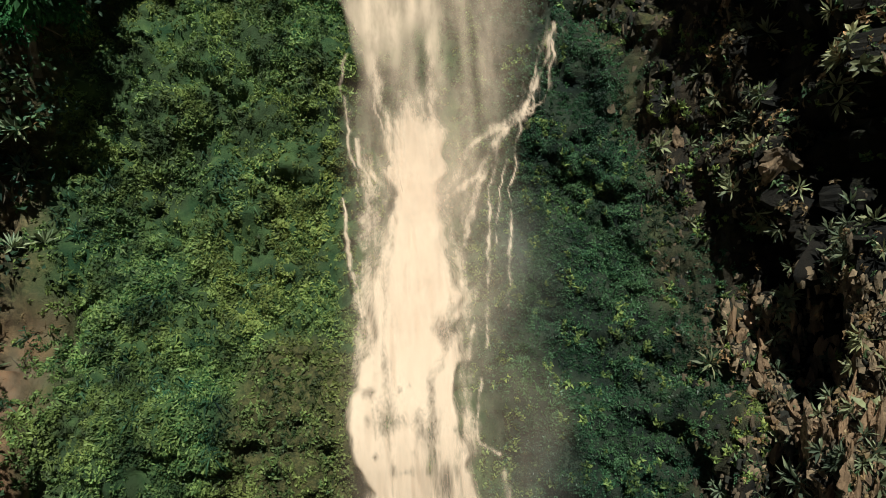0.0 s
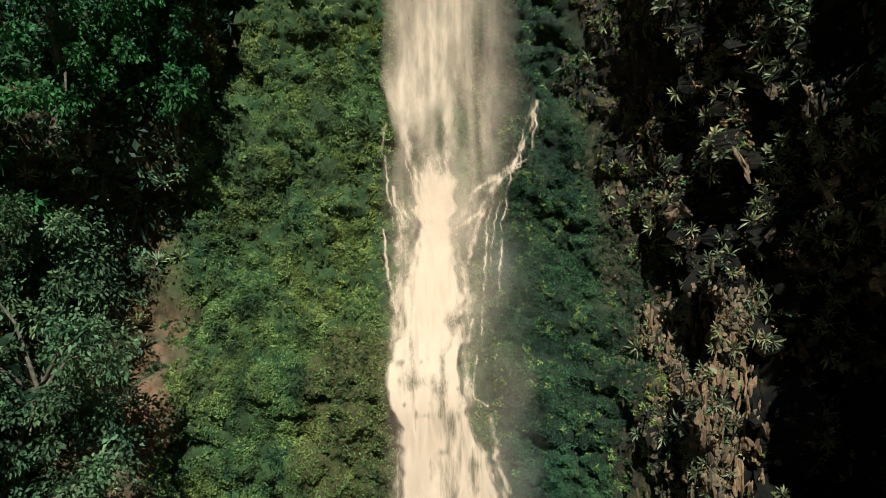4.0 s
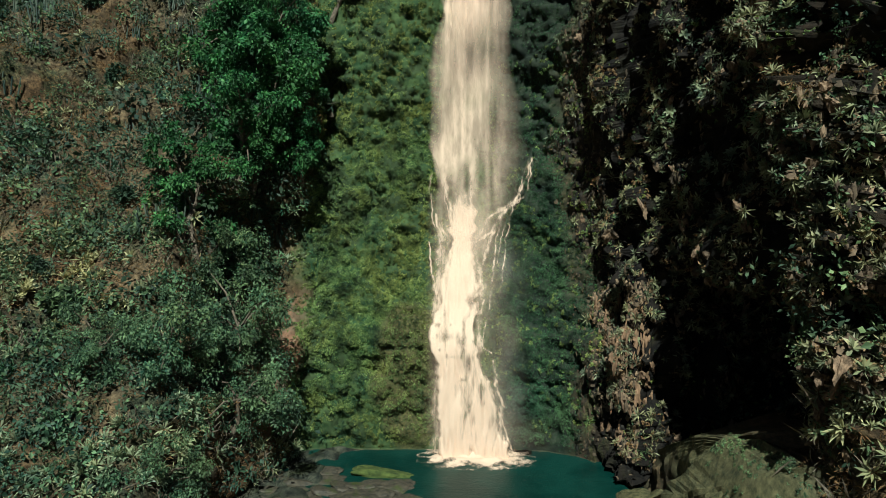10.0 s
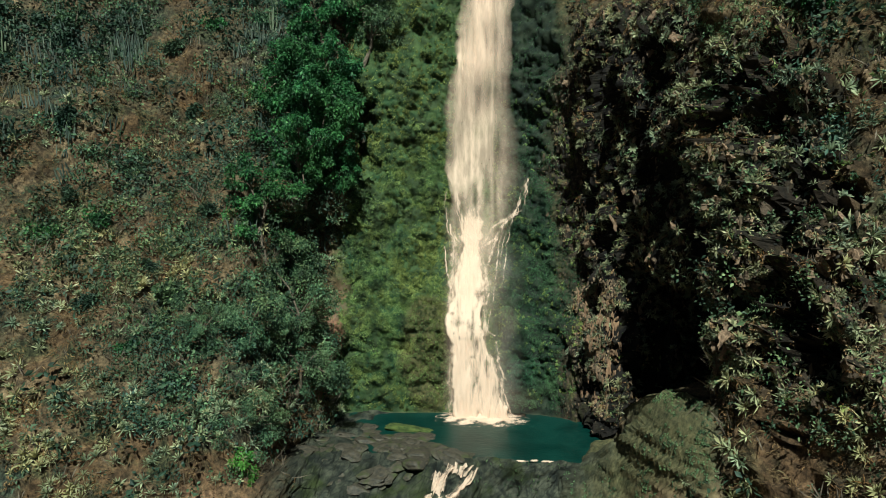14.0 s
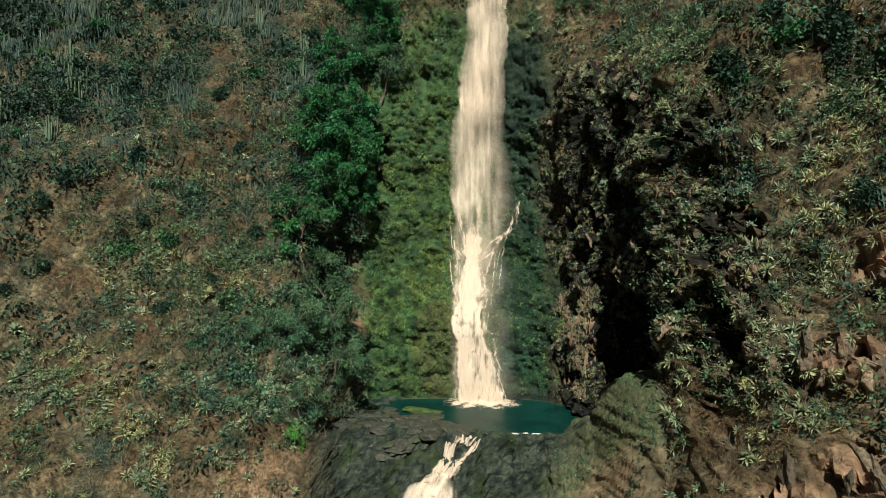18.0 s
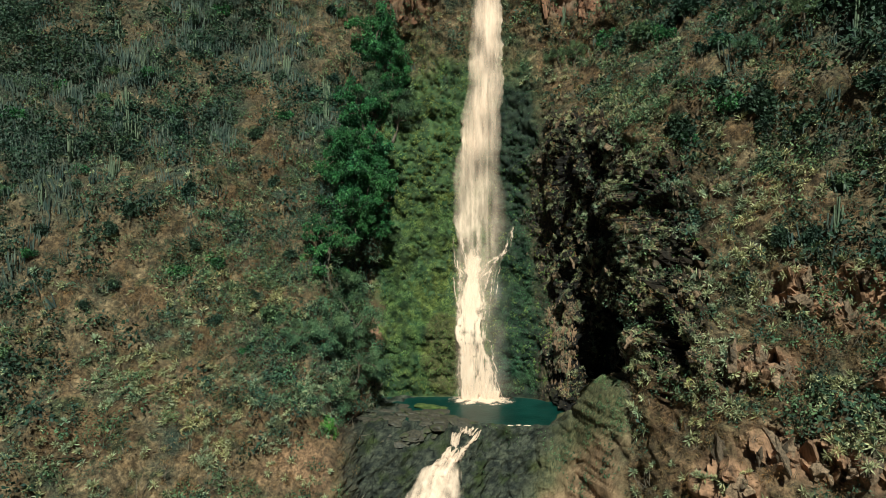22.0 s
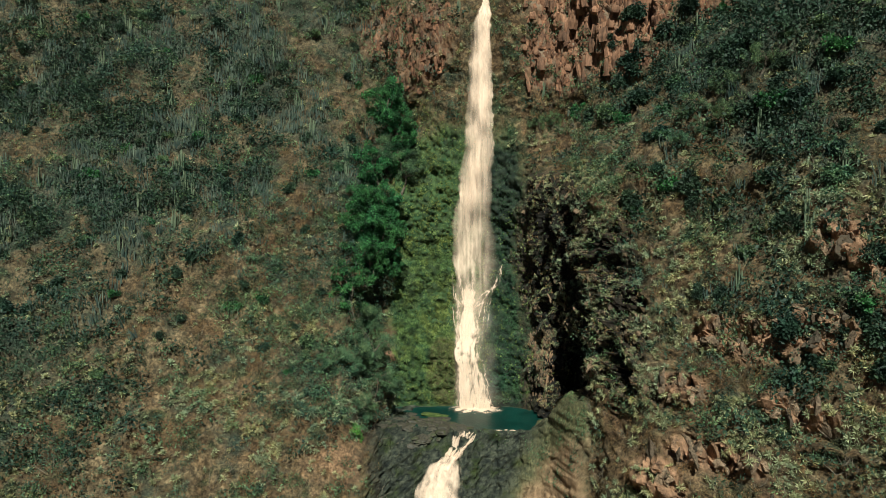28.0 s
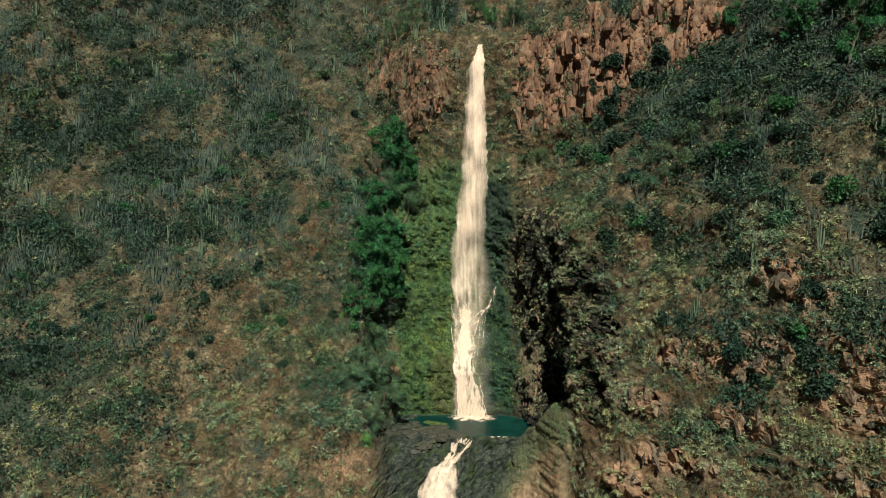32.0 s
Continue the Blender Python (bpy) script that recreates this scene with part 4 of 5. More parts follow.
for i in range(64):
    x, y = rngb.uniform(-14.5, -4.2), rngb.uniform(-8.2, -2.2)
    y = min(y, -4.6) if x > -8.5 else y
    r = rngb.uniform(0.5, 1.3)
    o = tagged(new("boulder", rocks[i % 5]), "dark wet boulder in the shallows", "rock", "boulders by the pool")
    o.matrix_world = pose(x, y, -0.08, rngb.uniform(-6, 6), rngb.uniform(-6, 6), rngb.uniform(-40, 20)) @ Matrix.Diagonal((r * 1.25, r * 0.75, r * rngb.uniform(0.16, 0.34), 1))
islet = tagged(new("mossy_islet", rock_mesh("mossy_islet", 300, moss_rock.m)), "low bright-green mossy rock in the pool", "rock")
islet.matrix_world = pose(-5.9, -3.0, -0.08, 0, 0, -8) @ Matrix.Diagonal((2.6, 1.1, 0.4, 1))


# ---- plants ----
def tube(pts, r0, r1, sides=6):
    """A tapered limb through a few points."""
    pts = np.array(pts, float)
    n = len(pts)
    d = unit(np.gradient(pts, axis=0))
    side = unit(np.cross(d, np.array([0.31, 0.2, 0.93])))
    other = np.cross(d, side)
    ang = np.linspace(0, 2 * np.pi, sides, endpoint=False)
    r = np.linspace(r0, r1, n)[:, None, None]
    ring = pts[:, None] + r * (np.cos(ang)[None, :, None] * side[:, None] + np.sin(ang)[None, :, None] * other[:, None])
    idx = np.arange(n * sides).reshape(n, sides)
    nx = np.roll(idx, -1, 1)
    return ring.reshape(-1, 3), np.stack([idx[:-1], nx[:-1], nx[1:], idx[1:]], -1).reshape(-1, 4)


def join(pieces):
    co, fa, k = [], [], 0
    for c_, f_ in pieces:
        co.append(c_), fa.append(f_ + k)
        k += len(c_)
    return np.concatenate(co), np.concatenate(fa)


def tree_meshes(seed, height, spread, n_leaf, leaf, mat, gap=0.0):
    """Trunk with limbs, and a crown of leafy clumps at the ends of the limbs."""
    rng = np.random.default_rng(seed)
    trunk, tips = [], []
    top = np.array([rng.normal(0, 0.25), rng.normal(0, 0.25), height * 0.55])
    bend_ = np.array([rng.normal(0, 0.2), rng.normal(0, 0.2), height * 0.28])
    trunk.append(tube([(0, 0, -0.6), bend_, top], 0.035 * height, 0.02 * height, 8))
    limbs = []
    for k in range(9):
        t = rng.uniform(0.35, 1.0)
        st = bend_ + (top - bend_) * t if t > 0.3 else bend_
        ang = k * 2.4 + rng.normal(0, 0.4)
        out = spread * rng.uniform(0.45, 0.95)
        end = st + np.array([np.cos(ang) * out, np.sin(ang) * out, rng.uniform(-0.14, 0.5) * height])
        midp = (st + end) / 2 + np.array([0, 0, 0.08 * height])
        limbs.append(tube([st, midp, end], 0.014 * height, 0.005 * height, 5))
        for j in range(4):
            tips.append(end + rng.normal(0, 0.22 * spread, 3))
        tips.append(midp + rng.normal(0, 0.15 * spread, 3))
    tips = np.array(tips)
    rad = spread * rng.uniform(0.14, 0.27, len(tips))
    which = rng.integers(0, len(tips), n_leaf)
    d = unit(rng.normal(size=(n_leaf, 3)))
    rr = rng.random(n_leaf) ** 0.4
    root = tips[which] + d * (rad[which] * rr)[:, None] * np.array([1.0, 1.0, 0.95])
    way = unit(d * 0.7 + rng.normal(0, 0.5, (n_leaf, 3)) + np.array([0, -0.15, -0.1]))
    ln = leaf * rng.uniform(0.7, 1.4, n_leaf)
    co = leaves(root, way, ln, ln * 0.3, rng)
    tr = mesh_np("trunk", *join(trunk), bark.m)
    li = [mesh_np("limb", *l_, bark.m) for l_ in limbs]
    return tr, li, mesh_np("crown", co, quads(n_leaf), mat, False)


TREES = [tree_meshes(400 + k, 6.5, 2.6, 7500, 0.21, L_TREE) for k in range(3)] + [tree_meshes(410 + k, 6.0, 2.9, 7000, 0.18, L_OLIVE) for k in range(3)] + [tree_meshes(420, 4.0, 2.6, 4200, 0.26, L_BRIGHT)]


def plant_tree(kind, x, y, z, size, turn, lean=0.0, label=""):
    tr, li, cr = TREES[kind]
    o = tagged(new("tree"), label, "tree", "trees in the gully")
    o.matrix_world = pose(x, y, z, lean, 0, turn) @ Matrix.Diagonal((size, size, size, 1))
    stem_ = part("trunk", tr, o)
    part("crown", cr, o)
    for l_ in li:
        part("limb", l_, stem_)


def on_land(x, z):
    """Depth of the finished land at x and height z, above the pool's level."""
    d = (GX - x) ** 2 + (GZ - z) ** 2 + 100.0 * (GP != 2)
    i = np.unravel_index(np.argmin(d), d.shape)
    return float(GY[i])


GREEN, OLIVE = "lush green broadleaf tree rooted in the gully", "grey-green broadleaf tree leaning from the bank"
for kind, x, z, size, lab in (
    (0, -15.6, 20.5, 0.95, GREEN), (1, -14.8, 17.8, 0.9, GREEN), (2, -15.2, 23.8, 0.8, GREEN), (0, -16.9, 13.6, 0.75, GREEN), (1, -15.6, 17.6, 0.7, GREEN), (2, -13.8, 19.8, 0.7, GREEN),
    (3, -15.8, 9.4, 1.0, OLIVE), (4, -14.6, 6.2, 1.0, OLIVE), (5, -16.4, 6.6, 0.9, OLIVE), (3, -14.2, 3.0, 0.95, OLIVE), (4, -15.2, 0.9, 0.75, OLIVE), (4, -17.0, 11.2, 0.75, OLIVE), 
    (1, -12.4, 26.6, 0.85, GREEN), (2, -11.2, 23.8, 0.6, GREEN), (0, -13.6, 30.0, 0.8, GREEN), (5, -10.8, 30.6, 0.7, GREEN), (3, -12.6, 34.0, 0.7, GREEN),
    (0, -11.6, 38.6, 0.95, GREEN), (2, -12.4, 42.4, 0.8, GREEN), (1, -10.2, 36.2, 0.7, GREEN), (2, -15.8, 27.0, 0.7, OLIVE), (1, -12.0, 18.0, 0.5, GREEN),
    (2, -13.2, 22.4, 0.6, GREEN), (0, -14.4, 24.6, 0.7, GREEN), (5, -13.6, 5.6, 0.6, OLIVE), (3, -13.6, 2.6, 0.55, OLIVE), (1, -16.0, 26.8, 0.5, GREEN), (4, -19.4, 7.6, 0.6, OLIVE), (0, -10.4, 33.4, 0.55, GREEN), (4, -14.0, 34.4, 0.6, OLIVE),
    (6, -16.0, -0.4, 0.6, "bright green leafy bush at the edge of the gully"), (3, 10.6, 40.2, 0.45, GREEN), (4, 12.4, 40.6, 0.45, OLIVE), (5, 23.6, 38.6, 0.6, OLIVE), (4, 26.4, 41.5, 0.55, OLIVE), (3, 29.6, 44.0, 0.6, OLIVE), (5, 13.0, 10.6, 0.35, GREEN),
    (1, 4.8, 64.8, 0.55, GREEN), (4, -8.6, 64.6, 0.8, OLIVE), (5, 1.6, 66.5, 0.8, OLIVE), (3, 8.4, 65.0, 0.8, OLIVE), (4, -12.5, 64.0, 0.7, OLIVE),
    (0, 39.0, 54.0, 0.9, GREEN), (1, 43.0, 57.0, 0.9, GREEN), (2, 46.0, 54.5, 0.9, GREEN), (1, 42.0, 50.5, 0.8, GREEN), (0, 48.0, 60.0, 1.0, GREEN), (2, 37.0, 58.5, 0.7, GREEN),
    (4, 24.0, 37.0, 0.4, OLIVE), (5, 26.0, 38.6, 0.45, OLIVE), (3, 22.0, 36.0, 0.4, OLIVE),
):
    plant_tree(kind, x, on_land(x, z) - 0.1, z, size * (1.45 if x < -9 and z < 50 and lab == GREEN else 1.0), (x * 77 + z * 31) % 360, 14.0, lab)


BUSH = "dark green rounded leafy bush among dry scrub"


def bush_meshes(seed, n=1200):
    """A low stem and a rounded, gappy dome of small leaves."""
    rng = np.random.default_rng(seed)
    k = 11
    lobes = unit(rng.normal(size=(k, 3))) * rng.uniform(0.2, 0.75, (k, 1))
    lobes[:, 2] = np.abs(lobes[:, 2]) * 0.9 + 0.35
    rad = rng.uniform(0.22, 0.42, k)
    which = rng.integers(0, k, n)
    d = unit(rng.normal(size=(n, 3)))
    root = lobes[which] + d * (rad[which] * rng.random(n) ** 0.35)[:, None]
    ln = rng.uniform(0.12, 0.24, n)
    co = leaves(root, unit(d + rng.normal(0, 0.5, (n, 3))), ln, ln * 0.32, rng, 0.15)
    stem = join([tube([(0, 0, -0.25), lobes[j] * 0.5, lobes[j]], 0.05, 0.015, 5) for j in range(5)])
    return mesh_np("stem", *stem, bark.m), mesh_np("foliage", co, quads(n), (L_SCRUB, L_OLIVE, L_SCRUB, L_TREE)[seed % 4], False)


BUSHES = [bush_meshes(440 + k) for k in range(4)]
rngt = np.random.default_rng(15)
for i in range(230):
    if i < 115:
        x, z = rngt.uniform(-74, -19), rngt.uniform(8, 62)
    else:
        x, z = rngt.uniform(15, 46), rngt.uniform(14, 56)
        z = z + 14 * (x < 20 and z < 28)
    stem_, leaf_ = BUSHES[int(rngt.choice(4, p=(0.35, 0.15, 0.4, 0.1)))]
    k = rngt.uniform(0.7, 1.5) * (1.0 if i < 170 else 1.5)
    o = tagged(new("bush"), BUSH, "bush", "bushes on the slopes")
    o.matrix_world = pose(x, on_land(x, z), z - 0.25 * k, 14, 0, rngt.uniform(0, 360)) @ Matrix.Diagonal((k * rngt.uniform(0.9, 1.3), k, k * rngt.uniform(0.8, 1.2), 1))
    part("stem", stem_, o)
    part("foliage", leaf_, o)


def rosette(seed, n, mat, thick=0.09, up_=0.5, curl=0.12):
    """Stiff pointed leaves, keeled, all from one heart."""
    rng = np.random.default_rng(seed)
    co, fa = [np.zeros(3)], []
    for k in range(n):
        ang, el = k * 2.39996 + rng.normal(0, 0.15), radians(15 + 62 * (k / n) ** 0.9 * (0.6 + up_) + rng.normal(0, 7))
        d = np.array([np.cos(ang) * np.cos(el), np.sin(ang) * np.cos(el), np.sin(el)])
        s_ = unit(np.cross(d, [0, 0, 1.0]))
        b = np.cross(s_, d)
        L = rng.uniform(0.75, 1.1)
        m1, m2, tip = d * 0.12, d * L * 0.55 - b * 0.02, d * L - np.array([0, 0, curl * L])
        i = len(co)
        co += [m1 - s_ * thick * 0.6, m1 - b * 0.03, m1 + s_ * thick * 0.6, m2 - s_ * thick, m2 - b * 0.045, m2 + s_ * thick, tip]
        fa += [(0, i, i + 1, i + 1), (0, i + 1, i + 2, i + 2), (i, i + 1, i + 4, i + 3), (i + 1, i + 2, i + 5, i + 4), (i + 3, i + 4, i + 6, i + 6), (i + 4, i + 5, i + 6, i + 6)]
    return np.array(co), fa


def poly_mesh(name, co, faces, mat, smooth=False):
    me = bpy.data.meshes.new(name)
    me.from_pydata([tuple(c_) for c_ in co], [], [tuple(dict.fromkeys(f_)) for f_ in faces])
    me.materials.append(mat)
    me.polygons.foreach_set("use_smooth", np.full(len(me.polygons), smooth))
    return me


AGAVE_CO = [rosette(500 + k, (22, 26, 18)[k], None, 0.085) for k in range(3)]
AGAVES = [poly_mesh("agave", c_, f_, L_AGAVE) for c_, f_ in AGAVE_CO]
L_SUCC = leaf_mat("succulent_leaf", (0.07, 0.10, 0.07), (0.26, 0.28, 0.185), 0.1, 0.5)


def single_leaves(co, fa):
    """The leaves of a rosette one by one: six faces each."""
    out = []
    for k in range(0, len(fa), 6):
        ids = sorted({v for f_ in fa[k:k + 6] for v in f_})
        at = {v: i for i, v in enumerate(ids)}
        out.append(poly_mesh("leaf", co[ids], [tuple(at[v] for v in f_) for f_ in fa[k:k + 6]], L_SUCC))
    return out


SUCC = [single_leaves(*rosette(520 + k, (10, 13, 9)[k], None, 0.16, 0.2, 0.25)) for k in range(3)]


def frame_at(p, n, scale, turn):
    z_ = Vector(n).normalized()
    return Matrix.Translation(p) @ z_.to_track_quat("Z", "Y").to_matrix().to_4x4() @ pose(0, 0, 0, 0, 0, turn) @ Matrix.Diagonal((scale, scale, scale, 1))


patch = lambda s_, k: np.clip(0.5 + 1.6 * fbm(CX / s_, CY / s_, CZ / s_, 2, k), 0, 1)
LUSH = cells(M_lush)
near_ = ((CX > -84) & (CX < 50) & (CZ < 82) & (CZ > -12) & (CY > -60)) + 0.06 * ((np.abs(CX) < 110) & (CZ < 100) & (CZ > -20))
W_SLOPE = cells(M_slope * (1 - 0.8 * M_crag) * (1 - 0.6 * M_clay)) * near_ * (cells(GP) != 1)
agave_w = W_SLOPE * (0.12 + patch(5, 91)) * np.where(CX > 0, np.where(CZ < 30, 1.0, 0.12), np.where(CZ < 18, 1.5, 0.05)) * (CZ < 50) * (CY > -50)
pos, nrm, rng = scatter(agave_w * np.clip(patch(3.2, 95) * 2.2 - 0.6, 0.05, 1), 290, 31)
for p, n_, s_, t_ in zip(pos, nrm, rng.uniform(0.45, 0.8, 290), rng.uniform(0, 360, 290)):
    o = tagged(new("agave", AGAVES[int(t_) % 3]), "pale grey-green agave rosette growing on the slope", "agave", "agaves on the slopes")
    o.matrix_world = frame_at(p + n_ * 0.22, unit(n_ * 0.6 + np.array([0, 0, 0.6])), s_, t_)


def bake(name, protos, pos, axis, scale, turn, mat, label, category, squash=None):
    """Many small plants in one mesh."""
    z_ = unit(axis)
    x_ = unit(np.cross(np.array([0.0, 1.0, 0.02]), z_))
    y_ = np.cross(z_, x_)
    ca, sa = np.cos(turn)[:, None], np.sin(turn)[:, None]
    bx, by = x_ * ca + y_ * sa, y_ * ca - x_ * sa
    co, fa, k = [], [], 0
    pick = (np.arange(len(pos)) * 7) % len(protos)
    for j, (pc, pf) in enumerate(protos):
        m = pick == j
        q = pos[m][:, None] + scale[m][:, None, None] * (pc[None, :, 0:1] * bx[m][:, None] + pc[None, :, 1:2] * by[m][:, None] + pc[None, :, 2:3] * z_[m][:, None])
        co.append(q.reshape(-1, 3))
        fa.append((pf[None] + (np.arange(m.sum()) * len(pc))[:, None, None]).reshape(-1, 4) + k)
        k += q.shape[0] * q.shape[1]
    me = mesh_np(name, np.concatenate(co), np.concatenate(fa), mat, False)
    return tagged(new(name, me), label, category, kind="stuff")


def tuft(seed, n, length, width, flat=0.35, droop=0.3):
    rng = np.random.default_rng(seed)
    d = rng.normal(size=(n, 3))
    d[:, 2] = np.abs(d[:, 2]) * flat + 0.15
    d = unit(d)
    ln = length * rng.uniform(0.6, 1.3, n)
    return leaves(d * 0.08 * length + rng.normal(0, 0.12 * length, (n, 3)), d, ln, ln * width, rng, droop), quads(n)


def bushlet(seed, n, leaf, width=0.3, tall=0.9):
    rng = np.random.default_rng(seed)
    lobes = rng.normal(0, 0.42, (7, 3)) * np.array([1, 1, 0.5]) + np.array([0, 0, 0.55 * tall])
    d = unit(rng.normal(size=(n, 3)))
    root = lobes[rng.integers(0, 7, n)] + d * (0.38 * rng.random(n) ** 0.5)[:, None]
    root[:, 2] = np.maximum(root[:, 2], 0.02)
    way = unit(d + rng.normal(0, 0.5, (n, 3)))
    ln = leaf * rng.uniform(0.6, 1.5, n)
    return leaves(root, way, ln, ln * width, rng, 0.1), quads(n)


def twigs(seed, n, tall=1.0):
    rng = np.random.default_rng(seed)
    root = rng.normal(0, 0.16, (n, 3)) * np.array([1, 1, 0.1])
    d = unit(rng.normal(0, 0.55, (n, 3)) + np.array([0, 0, 0.9]))
    return leaves(root + d * (rng.random(n) * 0.5)[:, None], unit(d + rng.normal(0, 0.3, (n, 3))), tall * rng.uniform(0.4, 1.0, n), np.full(n, 0.022), rng, -0.02), quads(n)


def strew(name, protos, weight, n, seed, lo, hi, mat, label, category, lean=0.7, lift=0.0):
    pos, nrm, rng = scatter(weight, n, seed)
    pos = pos + nrm * lift
    return bake(name, protos, pos, nrm * (1 - lean) + np.array([0, 0, 1.0]) * lean + rng.normal(0, 0.1, pos.shape), rng.uniform(lo, hi, n), rng.uniform(0, 6.28, n), mat, label, category)


CLOSE = ((CX > 11) & (CX < 36) & (CZ < 36)) | ((CX < -15) & (CX > -36) & (CZ < 30))
THICK = W_SLOPE * np.where(CLOSE, 1.7, 1.0) * (CZ > -10)
OPEN = 1 - 0.75 * ((CX > 10) & (CX < 18) & (CZ < 12))
BANK = W_SLOPE * np.exp(-((CX + 21) / 6.0) ** 2) * (CZ > 4) * (CZ < 40)
DRIFT = np.clip(patch(3.2, 95) * 2.2 - 0.75, 0, 1) * (0.3 + patch(9, 96))


def spikes(seed, n):
    rng = np.random.default_rng(seed)
    ang, el = np.arange(n) * 2.39996, np.radians(8 + 65 * (np.arange(n) / n) + rng.normal(0, 7, n))
    d = np.stack([np.cos(ang) * np.cos(el), np.sin(ang) * np.cos(el), np.sin(el)], 1)
    return leaves(d * 0.06, d, rng.uniform(0.75, 1.1, n), np.full(n, 0.095), rng, 0.14), quads(n)


AGAVE_ZONE = np.where(CX > 0, np.where(CZ < 34, 1.0, 0.35), np.where(CZ < 16, 1.1, 0.3))
strew("agave_drift", [spikes(530 + k, 16) for k in range(4)], THICK * AGAVE_ZONE * (DRIFT + 0.05) + 0.5 * cells(M_crag) * near_ * patch(3, 94), 6400, 33, 0.34, 0.72, L_AGAVE, "drifts of pale grey-green agaves on the dry slope", "agaves", 0.35, 0.16)
strew("green_scrub", [bushlet(606 + k, 52, 0.22, 0.3) for k in range(4)], W_SLOPE * (np.clip(patch(5, 131) * 2 - 0.7, 0, 1) * (0.2 + 1.8 * LUSH) + 0.9 * np.clip(patch(6, 132) * 2 - 0.7, 0, 1) * (sstep(-33, -46, CX) + 1.2 * sstep(17, 26, CX))) * OPEN * (CZ > -9), 5400, 57, 0.7, 2.1, L_SCRUB, "dark green leafy scrub on the hillside", "bushes", 0.6)
strew("grey_scrub", [bushlet(600 + k, 48, 0.22, 0.22) for k in range(4)], THICK * np.clip(patch(6, 97) * 1.8 - 0.4, 0.06, 1) * (0.5 + 0.5 * LUSH) * OPEN + 0.9 * BANK, 4800, 34, 0.5, 1.4, L_GREY, "grey-green thorny scrub covering the hillside", "scrub", 0.6)
strew("dry_scrub", [bushlet(610 + k, 55, 0.2, 0.14) for k in range(4)], THICK * (0.15 + patch(5, 98)) * (1.1 - LUSH) + 0.5 * BANK, 2600, 35, 0.4, 1.1, L_GRASS, "brown leafless dry scrub on the hillside", "scrub", 0.6)
strew("olive_scrub", [bushlet(620 + k, 75, 0.2, 0.3) for k in range(3)], THICK * np.clip(patch(4, 99) * 2.2 - 0.9, 0, 1) * np.where(CX < -14, 1.4, 0.9) * OPEN + 0.4 * BANK, 2400, 36, 0.5, 1.5, L_OLIVE, "dull green bushes among the dry scrub", "bushes", 0.6)
strew("rust_grass", [tuft(645 + k, 10, 0.36, 0.05, 1.0, 0.3) for k in range(3)], THICK * (1.15 - LUSH) * (0.3 + patch(4, 93)), 18000, 54, 0.6, 1.4, L_GRASS, "rusty dry grass on the slopes", "grass", 0.6)
strew("straw_grass", [tuft(640 + k, 8, 0.38, 0.05, 1.2, 0.25) for k in range(3)], THICK * (1.2 - LUSH) * (0.2 + patch(5, 92)) * (1 + 1.6 * (CX > -24) * (CX < 34) * (CZ > 34)) + 0.3 * cells(M_crag) * near_, 10500, 38, 0.6, 1.3, L_STRAW, "dry straw-coloured grass tufts", "grass", 0.6)


def thicket(seed, n):
    """Upright ribbed stems of a columnar cactus stand."""
    rng = np.random.default_rng(seed)
    out = []
    for k in range(n):
        x, y, h = rng.normal(0, 0.3), rng.normal(0, 0.3), rng.uniform(0.45, 1.0)
        lean = rng.normal(0, 0.06, 2)
        out.append(tube([(x, y, -0.1), (x + lean[0], y + lean[1], h * 0.6), (x + 1.4 * lean[0], y + 1.4 * lean[1], h)], 0.045, 0.03, 4))
    return join(out)


thicket_m = Mat("grey_cactus", 0.7)
thicket_m.color(thicket_m.mix(thicket_m.geo.outputs["Random Per Island"], thicket_m.ramp(thicket_m.noise(0.5, 3), (0.35, (0.018, 0.034, 0.032)), (0.65, (0.055, 0.08, 0.068))), thicket_m.ramp(thicket_m.noise(0.5, 3), (0.35, (0.04, 0.066, 0.056)), (0.65, (0.155, 0.18, 0.13)))))
strew("cactus_thicket", [thicket(735 + k, 9) for k in range(4)], W_SLOPE * (CZ > 12) * (0.03 + LUSH) * np.clip(patch(5, 133) * 2 - 0.5, 0.05, 1) * np.where(CX < 0, 1.0, 0.45), 3300, 72, 0.7, 1.7, thicket_m.m, "grey columnar cacti crowding the hillside", "cacti", 0.95)
strew("bare_twigs", [twigs(630 + k, 13) for k in range(3)], W_SLOPE, 2600, 37, 0.8, 2.0, bark.m, "bare grey branches of leafless shrubs", "twigs", 0.8)

CLUMP = cells(CLUMPS) ** 2
W_MOSS = cells(M_moss * (1 - 0.85 * M_red) * (1 - 0.9 * M_block)) * (1 - 0.85 * np.exp(-((CX - 0.1) / 1.9) ** 2)) * (CZ > 0.2)
strew("moss_tufts", [tuft(650 + k, 11, 0.21, 0.16, 0.7, 0.8) for k in range(4)], W_MOSS * (0.25 + patch(1.5, 101)) * (CX < 2) * np.where((CZ > 2) & (CZ < 24), 1.0, 0.3), 18000, 41, 0.45, 1.25, L_MOSS, "wet green moss and ferns hanging on the cliff", "moss", 0.05)
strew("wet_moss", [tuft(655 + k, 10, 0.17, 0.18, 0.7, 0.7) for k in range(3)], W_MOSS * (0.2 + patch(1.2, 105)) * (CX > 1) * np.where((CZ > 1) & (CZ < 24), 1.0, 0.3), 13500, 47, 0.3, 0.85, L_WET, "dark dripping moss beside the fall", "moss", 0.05)
